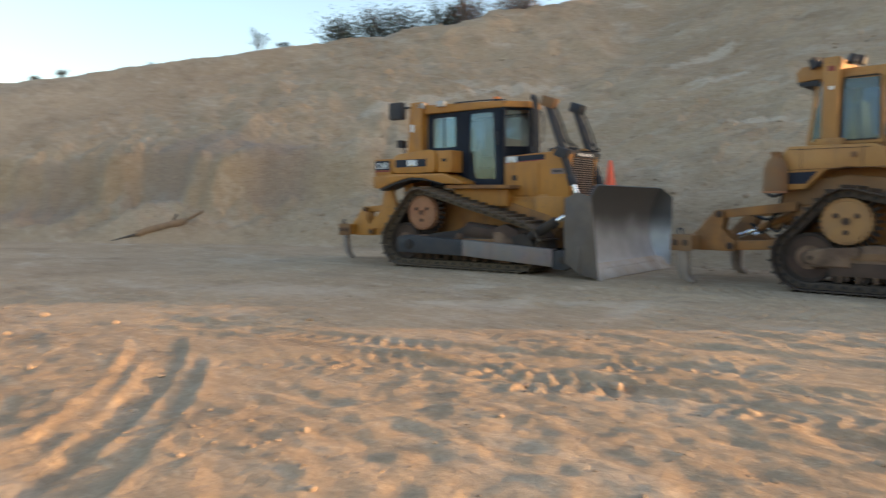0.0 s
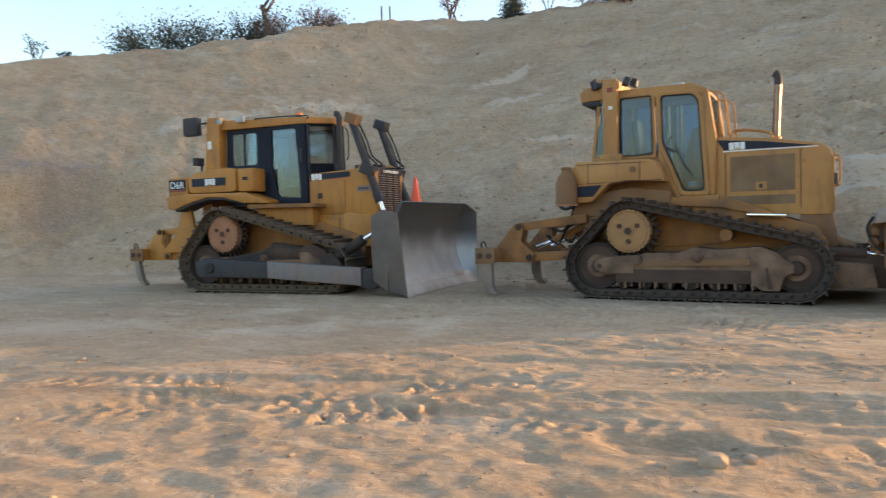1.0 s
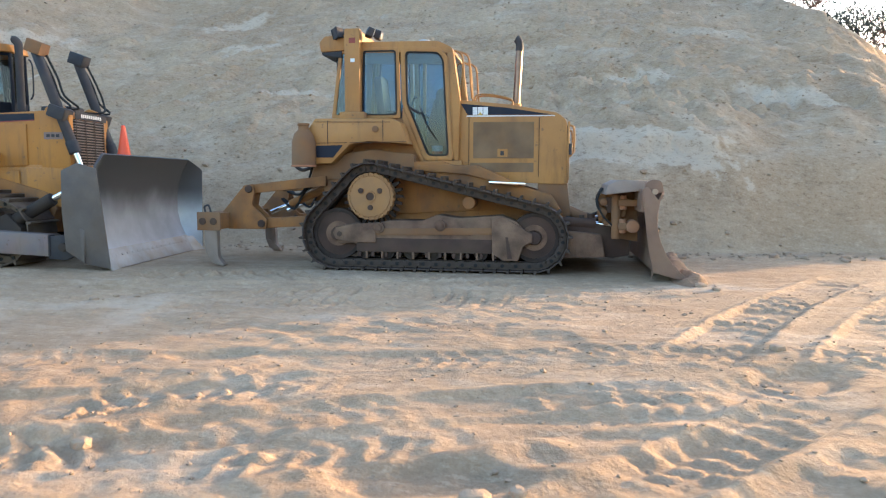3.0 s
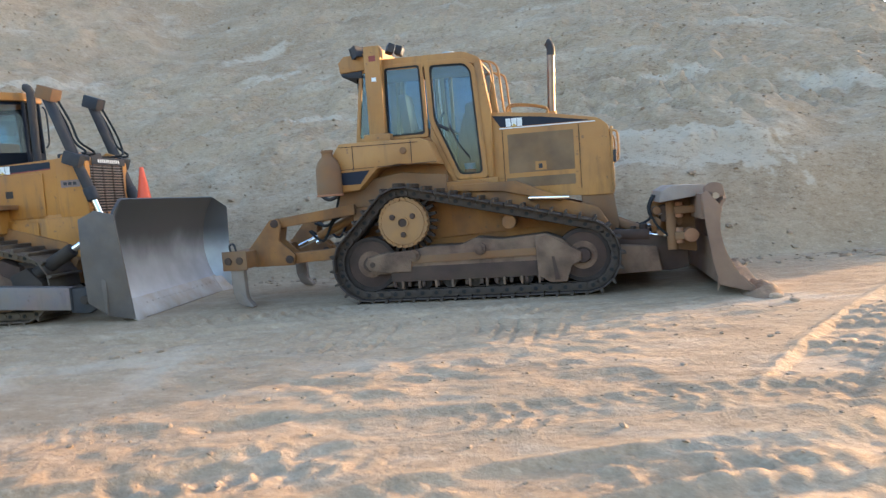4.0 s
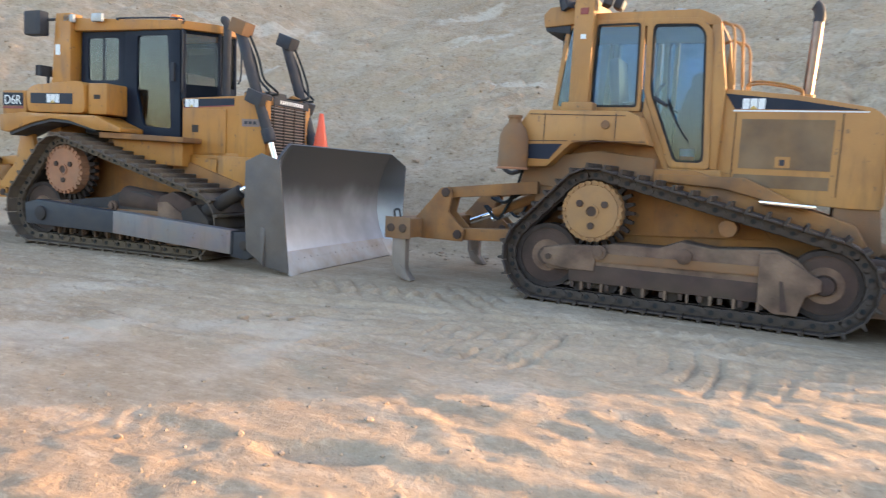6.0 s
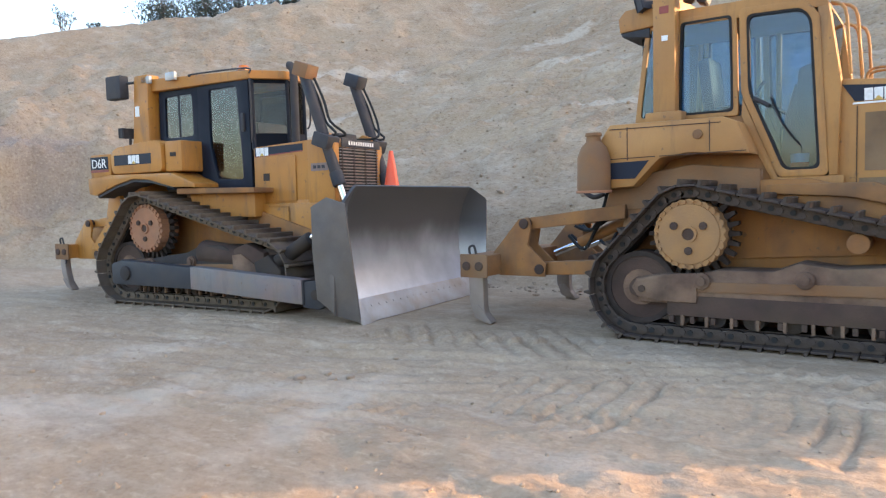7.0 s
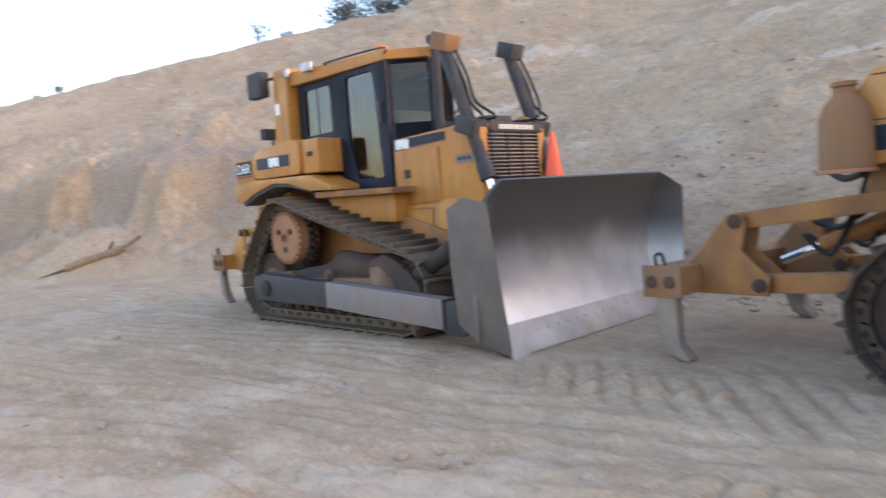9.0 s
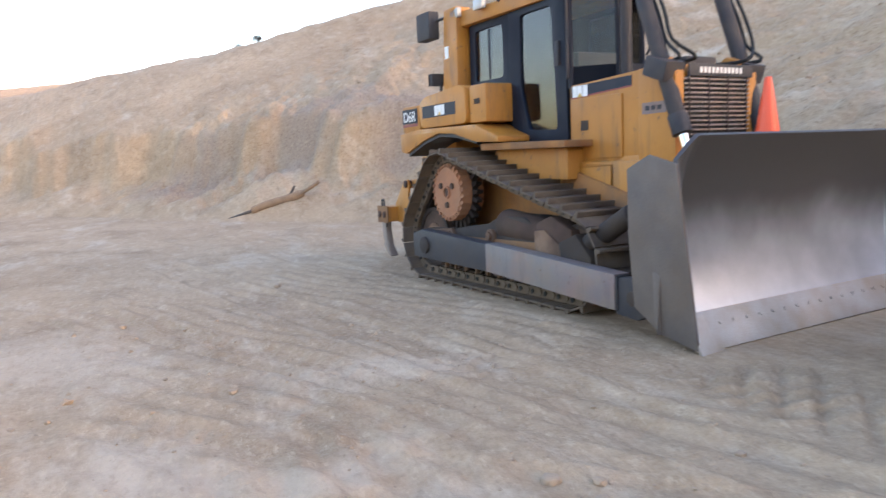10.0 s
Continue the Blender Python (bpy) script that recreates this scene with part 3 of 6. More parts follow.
def ground_relief(x, y):
    """Ruts, ripples, tread marks and clods on the level part."""
    u, v = x * 0.87 + y * 0.5, -x * 0.5 + y * 0.87
    patch = smooth(-0.1, 0.25, fbm(x * 0.5, y * 0.9, 2, 48))
    h = 0.06 * fbm(x * 0.25, y * 0.25, 2, 41) + 0.010 * fbm(x * 0.7 + y * 0.2, y * 1.1, 2, 43) + 0.014 * fbm(x * 3.2, y * 4.2, 3, 45, 0.65) * (0.35 + patch) + 0.018 * fbm(x * 6, y * 8, 2, 46) * patch + 0.014 * fbm(u * 0.45, v * 2.6, 3, 49, 0.55)
    # short broken ripples where wheels turned in the loose soil
    a, b = x * 0.93 + y * 0.37, -x * 0.37 + y * 0.93
    h = h + 0.011 * np.sin(2 * math.pi * (b / 0.27 + 1.3 * fbm(a * 0.7, b * 0.5, 2, 71))) * smooth(0.0, 0.25, fbm(a * 0.35, b * 0.8, 2, 73))
    ridge_noise = 1 - np.abs(2 * fbm(x * 0.8 - y * 0.35, y * 2.2 + x * 0.3, 3, 47))
    h = h + 0.02 * np.clip(ridge_noise - 0.45, 0, 1) * 0.6
    for sx, sy, head, bend, long, wide, deep, pitch in MARKS:
        a = radians(head)
        u = (x - sx) * math.cos(a) + (y - sy) * math.sin(a)
        v = -(x - sx) * math.sin(a) + (y - sy) * math.cos(a) - radians(bend) * u * u * 0.5
        inside = smooth(0, 0.8, u) * smooth(long, long - 1.2, u) * smooth(wide / 2 + 0.06, wide / 2 - 0.03, np.abs(v)) * (0.55 + 0.9 * np.clip(fbm(x * 0.9, y * 0.9, 2, 51) + 0.5, 0, 1))
        rim = smooth(0, 0.8, u) * smooth(long, long - 1.2, u) * np.exp(-((np.abs(v) - wide / 2 - 0.05) / 0.05) ** 2)
        lugs = np.where(np.sin(2 * math.pi * (u + 0.5 * np.abs(v)) / pitch) > 0.1, 1.0, 0.0) * np.where(np.sin(2 * math.pi * v / 0.16) > -0.6, 1.0, 0.3)
        h = h - 0.6 * deep * inside + 0.26 * deep * rim * (1 + 1.4 * lattice(x * 5, y * 5, 61)) + 0.52 * deep * inside * lugs * np.clip(0.4 + 2.2 * fbm(x * 1.7, y * 1.7, 2, 63), 0, 1)
    for cx, cy, rx, ry, turn in ((3.8, -4.75, 0.55, 0.22, 0.6), (3.2, -5.95, 0.55, 0.22, 0.75), (0.1, -4.6, 0.3, 0.12, 0.3), (1.9, -6.5, 0.4, 0.16, 0.2)):
        a, b = (x - cx) * math.cos(turn) + (y - cy) * math.sin(turn), -(x - cx) * math.sin(turn) + (y - cy) * math.cos(turn)
        h = h - 0.05 * smooth(1.2, 0.5, np.hypot(a / rx, b / ry) + 0.5 * fbm(x * 2.5, y * 2.5, 2, 91))
    # bars pressed by the crawler shoes beside the two machines
    for x0, x1, y0, y1 in ((-3.4, 3.0, -1.9, -0.25), (-3.6, -1.0, 0.0, 1.2), (-8.8, -3.2, -1.6, -0.9)):
        zone = smooth(x0, x0 + 0.6, x) * smooth(x1, x1 - 0.6, x) * smooth(y0, y0 + 0.4, y) * smooth(y1, y1 - 0.2, y)
        bars = np.clip(np.sin(2 * math.pi * (x + 0.12 * np.sin(y * 3)) / 0.2), 0.3, 1) - 0.3
        h = h + 0.055 * zone * bars * np.clip(0.45 + 1.8 * fbm(x * 0.8, y * 2.0, 3, 57), 0, 1)
    zone = smooth(-1.4, -0.6, x) * smooth(2.6, 1.9, x) * smooth(-2.75, -2.5, y + 0.12 * np.sin(x * 5)) * smooth(-1.35, -1.6, y - 0.2 * np.sin(x * 2.3)) * np.clip(0.3 + 2.5 * fbm(x * 1.3, y * 1.1, 2, 58), 0, 1)
    h = h - 0.03 * zone * smooth(0.6, 0.95, np.sin(2 * math.pi * (x + 0.03 * np.sin(y * 4) + 0.1 * lattice(x * 2.5, y, 66)) / 0.21))
    zone = smooth(-3.6, -3.0, x) * smooth(-0.4, -0.9, x) * smooth(-1.3, -0.9, y) * smooth(0.6, 0.2, y)
    h = h - 0.03 * zone * smooth(0.2, 0.7, np.sin(2 * math.pi * (x * 0.8 + y * 0.7) / 0.22 + 2 * fbm(x * 2, y * 2, 2, 59)))
    return h


def land(x, y):
    """Height of the ground."""
    level = smooth(0.3, -1.0, y - np.interp(x, FOOT_X, FOOT_Y))
    pads = np.zeros_like(x)
    for cx, cy, rx, ry in ((0.9, 1.17, 3.0, 1.45), (-6.5, 0.45, 2.7, 1.35), (-2.2, 1.15, 0.9, 1.5), (-3.5, 0.9, 0.6, 1.8), (3.8, 1.1, 0.6, 2.0), (-9.7, 0.6, 0.8, 1.5)):
        pads = np.maximum(pads, smooth(1.25, 0.9, np.hypot((x - cx) / rx, (y - cy) / ry)))
    keep = 1 - smooth(16, 40, np.abs(x - 0)) * 0.6
    rel = ground_relief(x, y) * keep
    return hill(x, y) + level * (rel * (1 - 0.85 * pads) - 0.02) - 0.015 * (1 - level)


def spread(stops):
    """Coordinates from rows of (from, to, step)."""
    out = [np.arange(a, b, s) for a, b, s in stops]
    return np.unique(np.round(np.concatenate(out + [[stops[-1][1]]]), 4))


gx = np.concatenate([-np.geomspace(2500, 70, 26), spread([(-69, -30, 0.6), (-30, -12, 0.16), (-12, -6, 0.07), (-6, -3, 0.033), (-3, 5, 0.025), (5, 6, 0.033), (6, 14, 0.09), (14, 40, 0.4)]), np.geomspace(44, 2500, 24)])
gy = np.concatenate([-np.geomspace(2500, 44, 22), spread([(-40, -12, 0.8), (-12, -9.5, 0.12), (-9.5, -8, 0.033), (-8, -3, 0.025), (-3, -0.2, 0.033), (-0.2, 5, 0.06), (5, 14, 0.085), (14, 30, 0.22), (30, 60, 1.5)]), np.geomspace(64, 2500, 20)])
GX, GY = np.meshgrid(gx, gy)
GZ = land(GX, GY)
ny, nx = GX.shape
idx = np.arange(nx * ny).reshape(ny, nx)
quads = np.stack([idx[:-1, :-1], idx[:-1, 1:], idx[1:, 1:], idx[1:, :-1]], -1).reshape(-1, 4)
me = bpy.data.meshes.new("ground")
me.vertices.add(nx * ny)
me.vertices.foreach_set("co", np.stack([GX, GY, GZ], -1).ravel())
me.loops.add(quads.size)
me.loops.foreach_set("vertex_index", quads.ravel())
me.polygons.add(len(quads))
me.polygons.foreach_set("loop_start", np.arange(0, quads.size, 4))
me.update()
me.validate()
me.shade_smooth()
me.materials.append(soil)
ground = tagged(new("ground", me), "dry tan graded soil with wheel and crawler marks, rising into a cut slope", "ground", kind="structure")


def height(x, y):
    return float(land(np.array([float(x)]), np.array([float(y)]))[0])


# ---------- parts that both bulldozers have ----------
def hull_path(circles):
    """Closed path round three circles (x, z, r), as points a centimetre apart with their outward normals."""
    pts = []
    for cx, cz, r in circles:
        pts += arc(cx, cz, r, 0, 360, 180)[:-1]
    pts.sort()

    def half(seq):
        out = []
        for p in seq:
            while len(out) > 1 and (out[-1][0] - out[-2][0]) * (p[1] - out[-2][1]) - (out[-1][1] - out[-2][1]) * (p[0] - out[-2][0]) <= 0:
                out.pop()
            out.append(p)
        return out
    lower, upper = half(pts), half(pts[::-1])
    return [Vector(p) for p in lower[:-1] + upper[:-1]]


def along(path, n):
    """n evenly spaced points of a closed path, with directions."""
    seg = [(path[i], path[(i + 1) % len(path)]) for i in range(len(path))]
    total = sum((b - a).length for a, b in seg)
    out, want, gone = [], 0.0, 0.0
    for a, b in seg:
        d = (b - a).length
        while want < gone + d and len(out) < n:
            out.append((a + (b - a) * ((want - gone) / d), (b - a).normalized()))
            want += total / n
        gone += d
    return out, total / n


def shoe_mesh(pitch, y0, y1, steel):
    """One crawler shoe: plate, grouser bar, and the pair of chain links beneath, each with its pin hole."""
    bm = bmesh.new()
    box(-pitch * 0.47, pitch * 0.47, y0, y1, -0.028, -0.008, 0.004, bm)
    prism([(pitch * 0.22, -0.010), (pitch * 0.26, 0.042), (pitch * 0.38, 0.042), (pitch * 0.44, -0.010)], y0, y1, 0.004, bm)
    mid = (y0 + y1) / 2
    for c in (mid - 0.15, mid + 0.15):
        prism([(-pitch * 0.62, -0.115), (-pitch * 0.5, -0.03), (pitch * 0.42, -0.03), (pitch * 0.55, -0.07), (pitch * 0.4, -0.125), (-pitch * 0.3, -0.13)], c - 0.028, c + 0.028, 0.006, bm)
    start = len(bm.faces)
    bm.faces.ensure_lookup_table()
    rod((-pitch * 0.1, mid - 0.19, -0.078), (-pitch * 0.1, mid - 0.175, -0.078), 0.026, seg=8, bm=bm)
    rod((pitch * 0.5, mid - 0.19, -0.085), (pitch * 0.5, mid - 0.16, -0.085), 0.03, seg=8, bm=bm)
    bm.faces.ensure_lookup_table()
    for f in bm.faces[start:start + 10]:
        f.material_index = 1
    return finish(bm, [steel, rubber], 30)


def sprocket(parent, x, z, face, inward, r, cover, cover_label):
    """Toothed drive wheel with a scalloped cover plate, hub ring and bolts. face: the cover's outer plane."""
    s = inward
    bm = bmesh.new()
    teeth = []
    for k in range(26):
        a = 360 / 26 * k
        teeth += [(r * 1.0, a - 4.6), (r * 1.26, a - 2.2), (r * 1.26, a + 2.2), (r * 1.0, a + 4.6)]
    prism([(x + q * math.cos(radians(a)), z + q * math.sin(radians(a))) for q, a in teeth], face + s * 0.14, face + s * 0.22, 0.0, bm)
    wheel = part("sprocket", bm, track_steel, parent, "toothed drive sprocket, dark worn steel")
    outline = []
    for k in range(52):
        a = 360 / 52 * k
        outline.append((x + r * (0.985 if k % 2 else 0.945) * math.cos(radians(a)), z + r * (0.985 if k % 2 else 0.945) * math.sin(radians(a))))
    bm = prism(outline, face + s * 0.012, face + s * 0.30, 0.0)
    part("sprocket_rim", bm, cover, wheel)
    bm = rod((x, face, z), (x, face + s * 0.1, z), r * 0.84, seg=40, w=0.01)
    part("final_drive_cover", bm, cover, wheel, cover_label)
    bm = ring(arc(x, z, 0.075, 0, 345, 23), arc(x, z, 0.055, 0, 345, 23), face - s * 0.02, face + s * 0.01, 0.0)
    part("hub_ring", bm, cover, wheel)
    bm = rod((x, face - s * 0.006, z), (x, face + s * 0.02, z), 0.052, seg=20)
    part("hub_plug", bm, grimy, wheel)
    for k in range(3):
        a = radians(30 + 120 * k)
        bm = rod((x + 0.15 * math.cos(a), face - s * 0.022, z + 0.15 * math.sin(a)), (x + 0.15 * math.cos(a), face + s * 0.02, z + 0.15 * math.sin(a)), 0.036, seg=12, w=0.006)
        part("plug", bm, grimy, wheel)
    for k in range(26):
        a = radians(360 / 26 * k)
        bm = rod((x + 0.9 * r * math.cos(a), face - s * 0.012, z + 0.9 * r * math.sin(a)), (x + 0.9 * r * math.cos(a), face + s * 0.03, z + 0.9 * r * math.sin(a)), 0.017, seg=6)
        part("bolt", bm, cover, wheel)


def undercarriage(dozer, yc, circles, wide, near, cover, cover_label, frame_poly, frame_mat, steel, shoe_step=0.178):
    """Both crawlers with chain, shoes, drive sprocket, idlers, rollers and roller frame."""
    path = hull_path(circles)
    length = sum((path[i] - path[i - 1]).length for i in range(len(path)))
    stops, pitch = along(path, round(length / shoe_step))
    me_shoe = shoe_mesh(pitch, -wide / 2, wide / 2, steel)
    for side in (0, 1):
        y0 = near if side == 0 else 2 * yc - near - wide
        mid, out = y0 + wide / 2, (1 if side == 0 else -1)
        inner = hull_path([(cx, cz, r - 0.135) for cx, cz, r in circles])
        outer = hull_path([(cx, cz, r - 0.05) for cx, cz, r in circles])
        a, b = [tuple(p) for p, _ in along(outer, 90)[0]], [tuple(p) for p, _ in along(inner, 90)[0]]
        track = part("track", ring(a, b, mid - 0.10, mid + 0.10, 0.0), track_steel, dozer, "crawler track of dusty steel shoes on a chain")
        for p, way in stops:
            ob = new("track_shoe", me_shoe)
            ob.parent = track
            normal = Vector((way.y, -way.x))
            ob.matrix_local = Matrix(((way.x, 0, normal.x, p.x), (0, 1, 0, mid), (way.y, 0, normal.y, p.y), (0, 0, 0, 1)))
        (rx, rz, rr), (fx, fz, fr), (sx, sz, sr) = circles
        face = 0.0 if side == 0 else 2 * yc
        sprocket(dozer, sx, sz, face, out, sr - 0.13, cover, cover_label)
        for cx, cz, r in ((rx, rz, rr), (fx, fz, fr)):
            bm = rod((cx, mid - 0.11, cz), (cx, mid + 0.11, cz), r - 0.125, seg=36, w=0.03)
            rod((cx, mid - 0.20, cz), (cx, mid + 0.20, cz), 0.085, seg=20, bm=bm, w=0.01)
            idler = part("idler_wheel", bm, grimy, dozer, "round idler wheel caked with dirt")
            for yy in (mid - 0.125, mid + 0.105):
                part("idler_rim", ring(arc(cx, cz, r - 0.128, 0, 350, 35), arc(cx, cz, r - 0.175, 0, 350, 35), yy, yy + 0.02, 0.0), track_steel, idler)
                part("idler_web", ring(arc(cx, cz, 0.17, 0, 345, 23), arc(cx, cz, 0.10, 0, 345, 23), yy, yy + 0.02, 0.0), caked, idler)
        fy0, fy1 = (mid - 0.20, mid + 0.2)
        frame_ob = part("roller_frame", prism(frame_poly, fy0, fy1, 0.02), frame_mat, dozer, "long roller frame under a crust of dirt")
        for k in range(7):
            x = rx + 0.38 + (fx - rx - 0.76) * k / 6
            bm = rod((x, mid - 0.15, 0.225), (x, mid + 0.15, 0.225), 0.092, seg=20, w=0.015)
            rod((x, mid - 0.165, 0.235), (x, mid + 0.165, 0.235), 0.045, seg=12, bm=bm)
            part("track_roller", bm, dark_grime, frame_ob)
        for k in range(12):
            x = rx + 0.32 + (fx - rx - 0.64) * k / 11
            ye = mid - 0.19 if side == 0 else mid + 0.19
            bm = box(x - 0.02, x + 0.02, ye - 0.025, ye + 0.025, 0.17, 0.232, 0.006)
            part("guard_bolt", bm, grimy, frame_ob)
        ye = fy0 - 0.012 if side == 0 else fy1 - 0.012
        bm = prism([(rx + 0.28, 0.235), (fx - 0.36, 0.235), (fx - 0.36, 0.42), (rx + 0.28, 0.42)], ye, ye + 0.024, 0.006)
        part("roller_guard", bm, grimy, frame_ob, "long flat guard strip over the rollers")
        for k in range(9):
            x = rx + 0.42 + (fx - rx - 0.95) * k / 8
            part("guard_rib", box(x - 0.014, x + 0.014, ye - 0.016, ye + 0.03, 0.15, 0.245, 0.004), caked, frame_ob)
        for x in (rx + 0.1, fx - 0.12):
            sgn = 1 if x > 0.5 else -1
            if sgn > 0:
                bm = prism([(x - 0.42, 0.24), (x - 0.44, 0.70), (x - 0.28, 0.72), (x + 0.10, 0.50), (x + 0.10, 0.40), (x - 0.02, 0.34), (x - 0.08, 0.15), (x - 0.28, 0.15)], ye - 0.02, ye + 0.05, 0.015)
                part("recoil_seam", prism([(x - 0.22, 0.18), (x - 0.25, 0.46), (x - 0.22, 0.46), (x - 0.16, 0.18)], ye - 0.024, ye + 0.02, 0.0), grimy, frame_ob)
            else:
                bm = prism([(x + 0.45, 0.63), (x + 0.45, 0.36), (x + 0.1, 0.36), (x - 0.10, 0.40), (x - 0.15, 0.48), (x - 0.10, 0.56), (x + 0.15, 0.61)], ye - 0.02, ye + 0.05, 0.015)
                part("yoke_bolt", rod((x - 0.05, ye - 0.035, 0.47), (x - 0.05, ye - 0.018, 0.47), 0.035, seg=6), grimy, frame_ob)
            part("idler_yoke", bm, caked, frame_ob)
            if sgn < 0:
                part("dirt_strip", prism([(x + 0.45, 0.46), (x + 0.45, 0.55), (x + 2.1, 0.58), (x + 2.1, 0.49)], ye - 0.006, ye + 0.02, 0.004), brown_grime, frame_ob)
        for k, x in enumerate((0.12, 0.95)):
            bm = rod((x, ye - 0.03, 0.56 + 0.04 * k), (x, ye + 0.04, 0.56 + 0.04 * k), 0.075, seg=18, w=0.01)
            rod((x, ye - 0.055, 0.56 + 0.04 * k), (x, ye, 0.56 + 0.04 * k), 0.045, seg=6, bm=bm)
            part("frame_boss", bm, caked, frame_ob)


def ripper(dozer, yc, bx, bz, half, body_x, upper_z, lower_z, paint, tips, straight=False):
    """Ripper on the tail: cross beam, link arms, bracket plates, cylinders, hoses and curved shanks."""
    beam = part("ripper_beam", box(bx - 0.20, bx + 0.12, yc - half, yc + half, bz - 0.11, bz + 0.12, 0.02), paint, dozer, "heavy yellow ripper cross beam, scuffed and dusty")
    for s in (-1, 1):
        e = yc + s * half
        part("end_plate", box(bx - 0.215, bx + 0.13, e - 0.012, e + 0.012, bz - 0.125, bz + 0.13, 0.006), brown_grime, beam, "rust-bared end plate")
        for dx in (-0.13, 0.03):
            part("pin_boss", rod((bx + dx, e - 0.03, bz), (bx + dx, e + 0.03, bz), 0.05, seg=18, w=0.01), grimy, beam)
        y = yc + s * half * 0.62
        plate = [(bx + 0.0, bz + 0.10), (bx + 0.35, bz + 0.50), (bx + 0.47, bz + 0.52), (bx + 0.50, bz + 0.42), (bx + 0.46, bz + 0.22), (bx + 0.68, bz + 0.02), (bx + 0.66, bz - 0.12), (bx + 0.1, bz - 0.12)]
        for dy in (-0.11, 0.11):
            part("ripper_bracket", prism(plate, y + dy - 0.018, y + dy + 0.018, 0.008), paint, dozer, "bracket plate of the ripper linkage")
        for dx, dz in ((0.42, 0.45), (0.6, -0.04)):
            part("link_pin", rod((bx + dx, y - 0.15, bz + dz), (bx + dx, y + 0.15, bz + dz), 0.055, seg=18, w=0.01), grimy, dozer)
        part("upper_link", prism([(bx + 0.40, bz + 0.38), (bx + 0.40, bz + 0.51), (body_x, upper_z + 0.07), (body_x, upper_z - 0.07)], y - 0.05, y + 0.05, 0.012), paint, dozer, "upper ripper link arm")
        part("lower_link", prism([(bx + 0.55, bz - 0.11), (bx + 0.55, bz + 0.03), (body_x, lower_z + 0.08), (body_x, lower_z - 0.07)], y - 0.07, y + 0.07, 0.012), paint, dozer, "lower ripper link arm")
        y2 = yc + s * half * 0.3
        bm = rod((bx + 0.55, y2, bz + 0.10), (bx + 0.85, y2, bz + 0.22), 0.035, seg=14)
        part("cylinder_rod", bm, chrome, dozer, "chrome cylinder rod")
        part("lift_cylinder", rod((bx + 0.85, y2, bz + 0.22), (body_x, y2, upper_z - 0.05), 0.06, seg=16, w=0.01), paint, dozer)
        for k in range(2):
            part("hose", tube([(bx + 0.72, y2 + 0.06 * k, bz + 0.30), (bx + 0.95, y2 + 0.08 * k - 0.1, bz + 0.16 + 0.05 * k), (bx + 1.12, y2 - 0.1, bz + 0.42), (body_x, y2 - 0.1, upper_z + 0.25)], 0.018), rubber, dozer, "black hydraulic hose")
    part("shackle", tube([(bx - 0.10, yc - half + 0.02, bz + 0.12), (bx - 0.11, yc - half + 0.02, bz + 0.20), (bx - 0.05, yc - half + 0.02, bz + 0.22), (bx - 0.02, yc - half + 0.02, bz + 0.12)], 0.014), black_steel, beam)
    part("hook", tube([(bx + 0.02, yc - half + 0.02, bz - 0.11), (bx + 0.03, yc - half + 0.02, bz - 0.17), (bx + 0.0, yc - half + 0.02, bz - 0.19)], 0.008, 6), black_steel, beam)
    for y in tips:
        curve = [(bx - 0.10, bz + 0.10), (bx - 0.12, bz - 0.2), (bx - 0.10, bz - 0.36), (bx - 0.03, bz - 0.49), (bx + 0.10, bz - 0.58)]
        back = [(bx + 0.14, bz - 0.60), (bx + 0.08, bz - 0.50), (bx + 0.03, bz - 0.36), (bx + 0.0, bz - 0.2), (bx + 0.02, bz + 0.10)]
        if straight:
            curve = [(bx - 0.13, bz + 0.10), (bx - 0.11, bz - 0.42), (bx - 0.05, bz - 0.57), (bx + 0.08, bz - 0.62)]
            back = [(bx + 0.14, bz - 0.60), (bx + 0.09, bz - 0.53), (bx + 0.07, bz - 0.44), (bx + 0.06, bz + 0.10)]
        shank = part("ripper_shank", prism(curve + back, y - 0.05, y + 0.05, 0.01), shank_steel, dozer, "curved steel ripper shank, tip in the dust")
        part("ripper_tip", prism([(bx - 0.08, bz - 0.44), (bx + 0.0, bz - 0.42), (bx + 0.17, bz - 0.61), (bx + 0.14, bz - 0.63), (bx + 0.03, bz - 0.58)], y - 0.062, y + 0.062, 0.012), shank_steel, shank, "worn bare steel tip")


def logo(dozer, x, y, z, h, slope=0.0):
    """A three-block white mark with a small gold triangle."""
    w = h * 0.62
    for k in range(3):
        x0 = x + k * w * 1.12
        zz = z + slope * (x0 - x)
        poly = [(x0 + 0.03 * w, zz), (x0, zz + h), (x0 + w, zz + h), (x0 + w, zz)]
        part("emblem", prism(poly, y - 0.003, y, 0.0), decal_white, dozer, "white emblem block")
    part("emblem_triangle", prism([(x + w * 1.05, z - h * 0.02), (x + w * 1.62, z + h * 0.36), (x + w * 2.2, z - h * 0.02)], y - 0.005, y - 0.003, 0.0), decal_gold, dozer)


def pane(dozer, poly, y, parent=None):
    ob = part("window_pane", prism(poly, y - 0.004, y + 0.004, 0.0), glass, parent or dozer, "tinted cab glass", smooth=0)
    ob.visible_shadow = False
    return ob


def work_lamp(dozer, m, parent_mat=black_steel):
    bm = box(-0.06, 0.03, -0.09, 0.09, -0.06, 0.06, 0.015, m=m)
    lamp = part("work_lamp", bm, parent_mat, dozer, "square work lamp")
    part("lens", box(0.03, 0.04, -0.075, 0.075, -0.045, 0.045, 0.006, m=m), lamp_lens, lamp, "clear lamp lens")


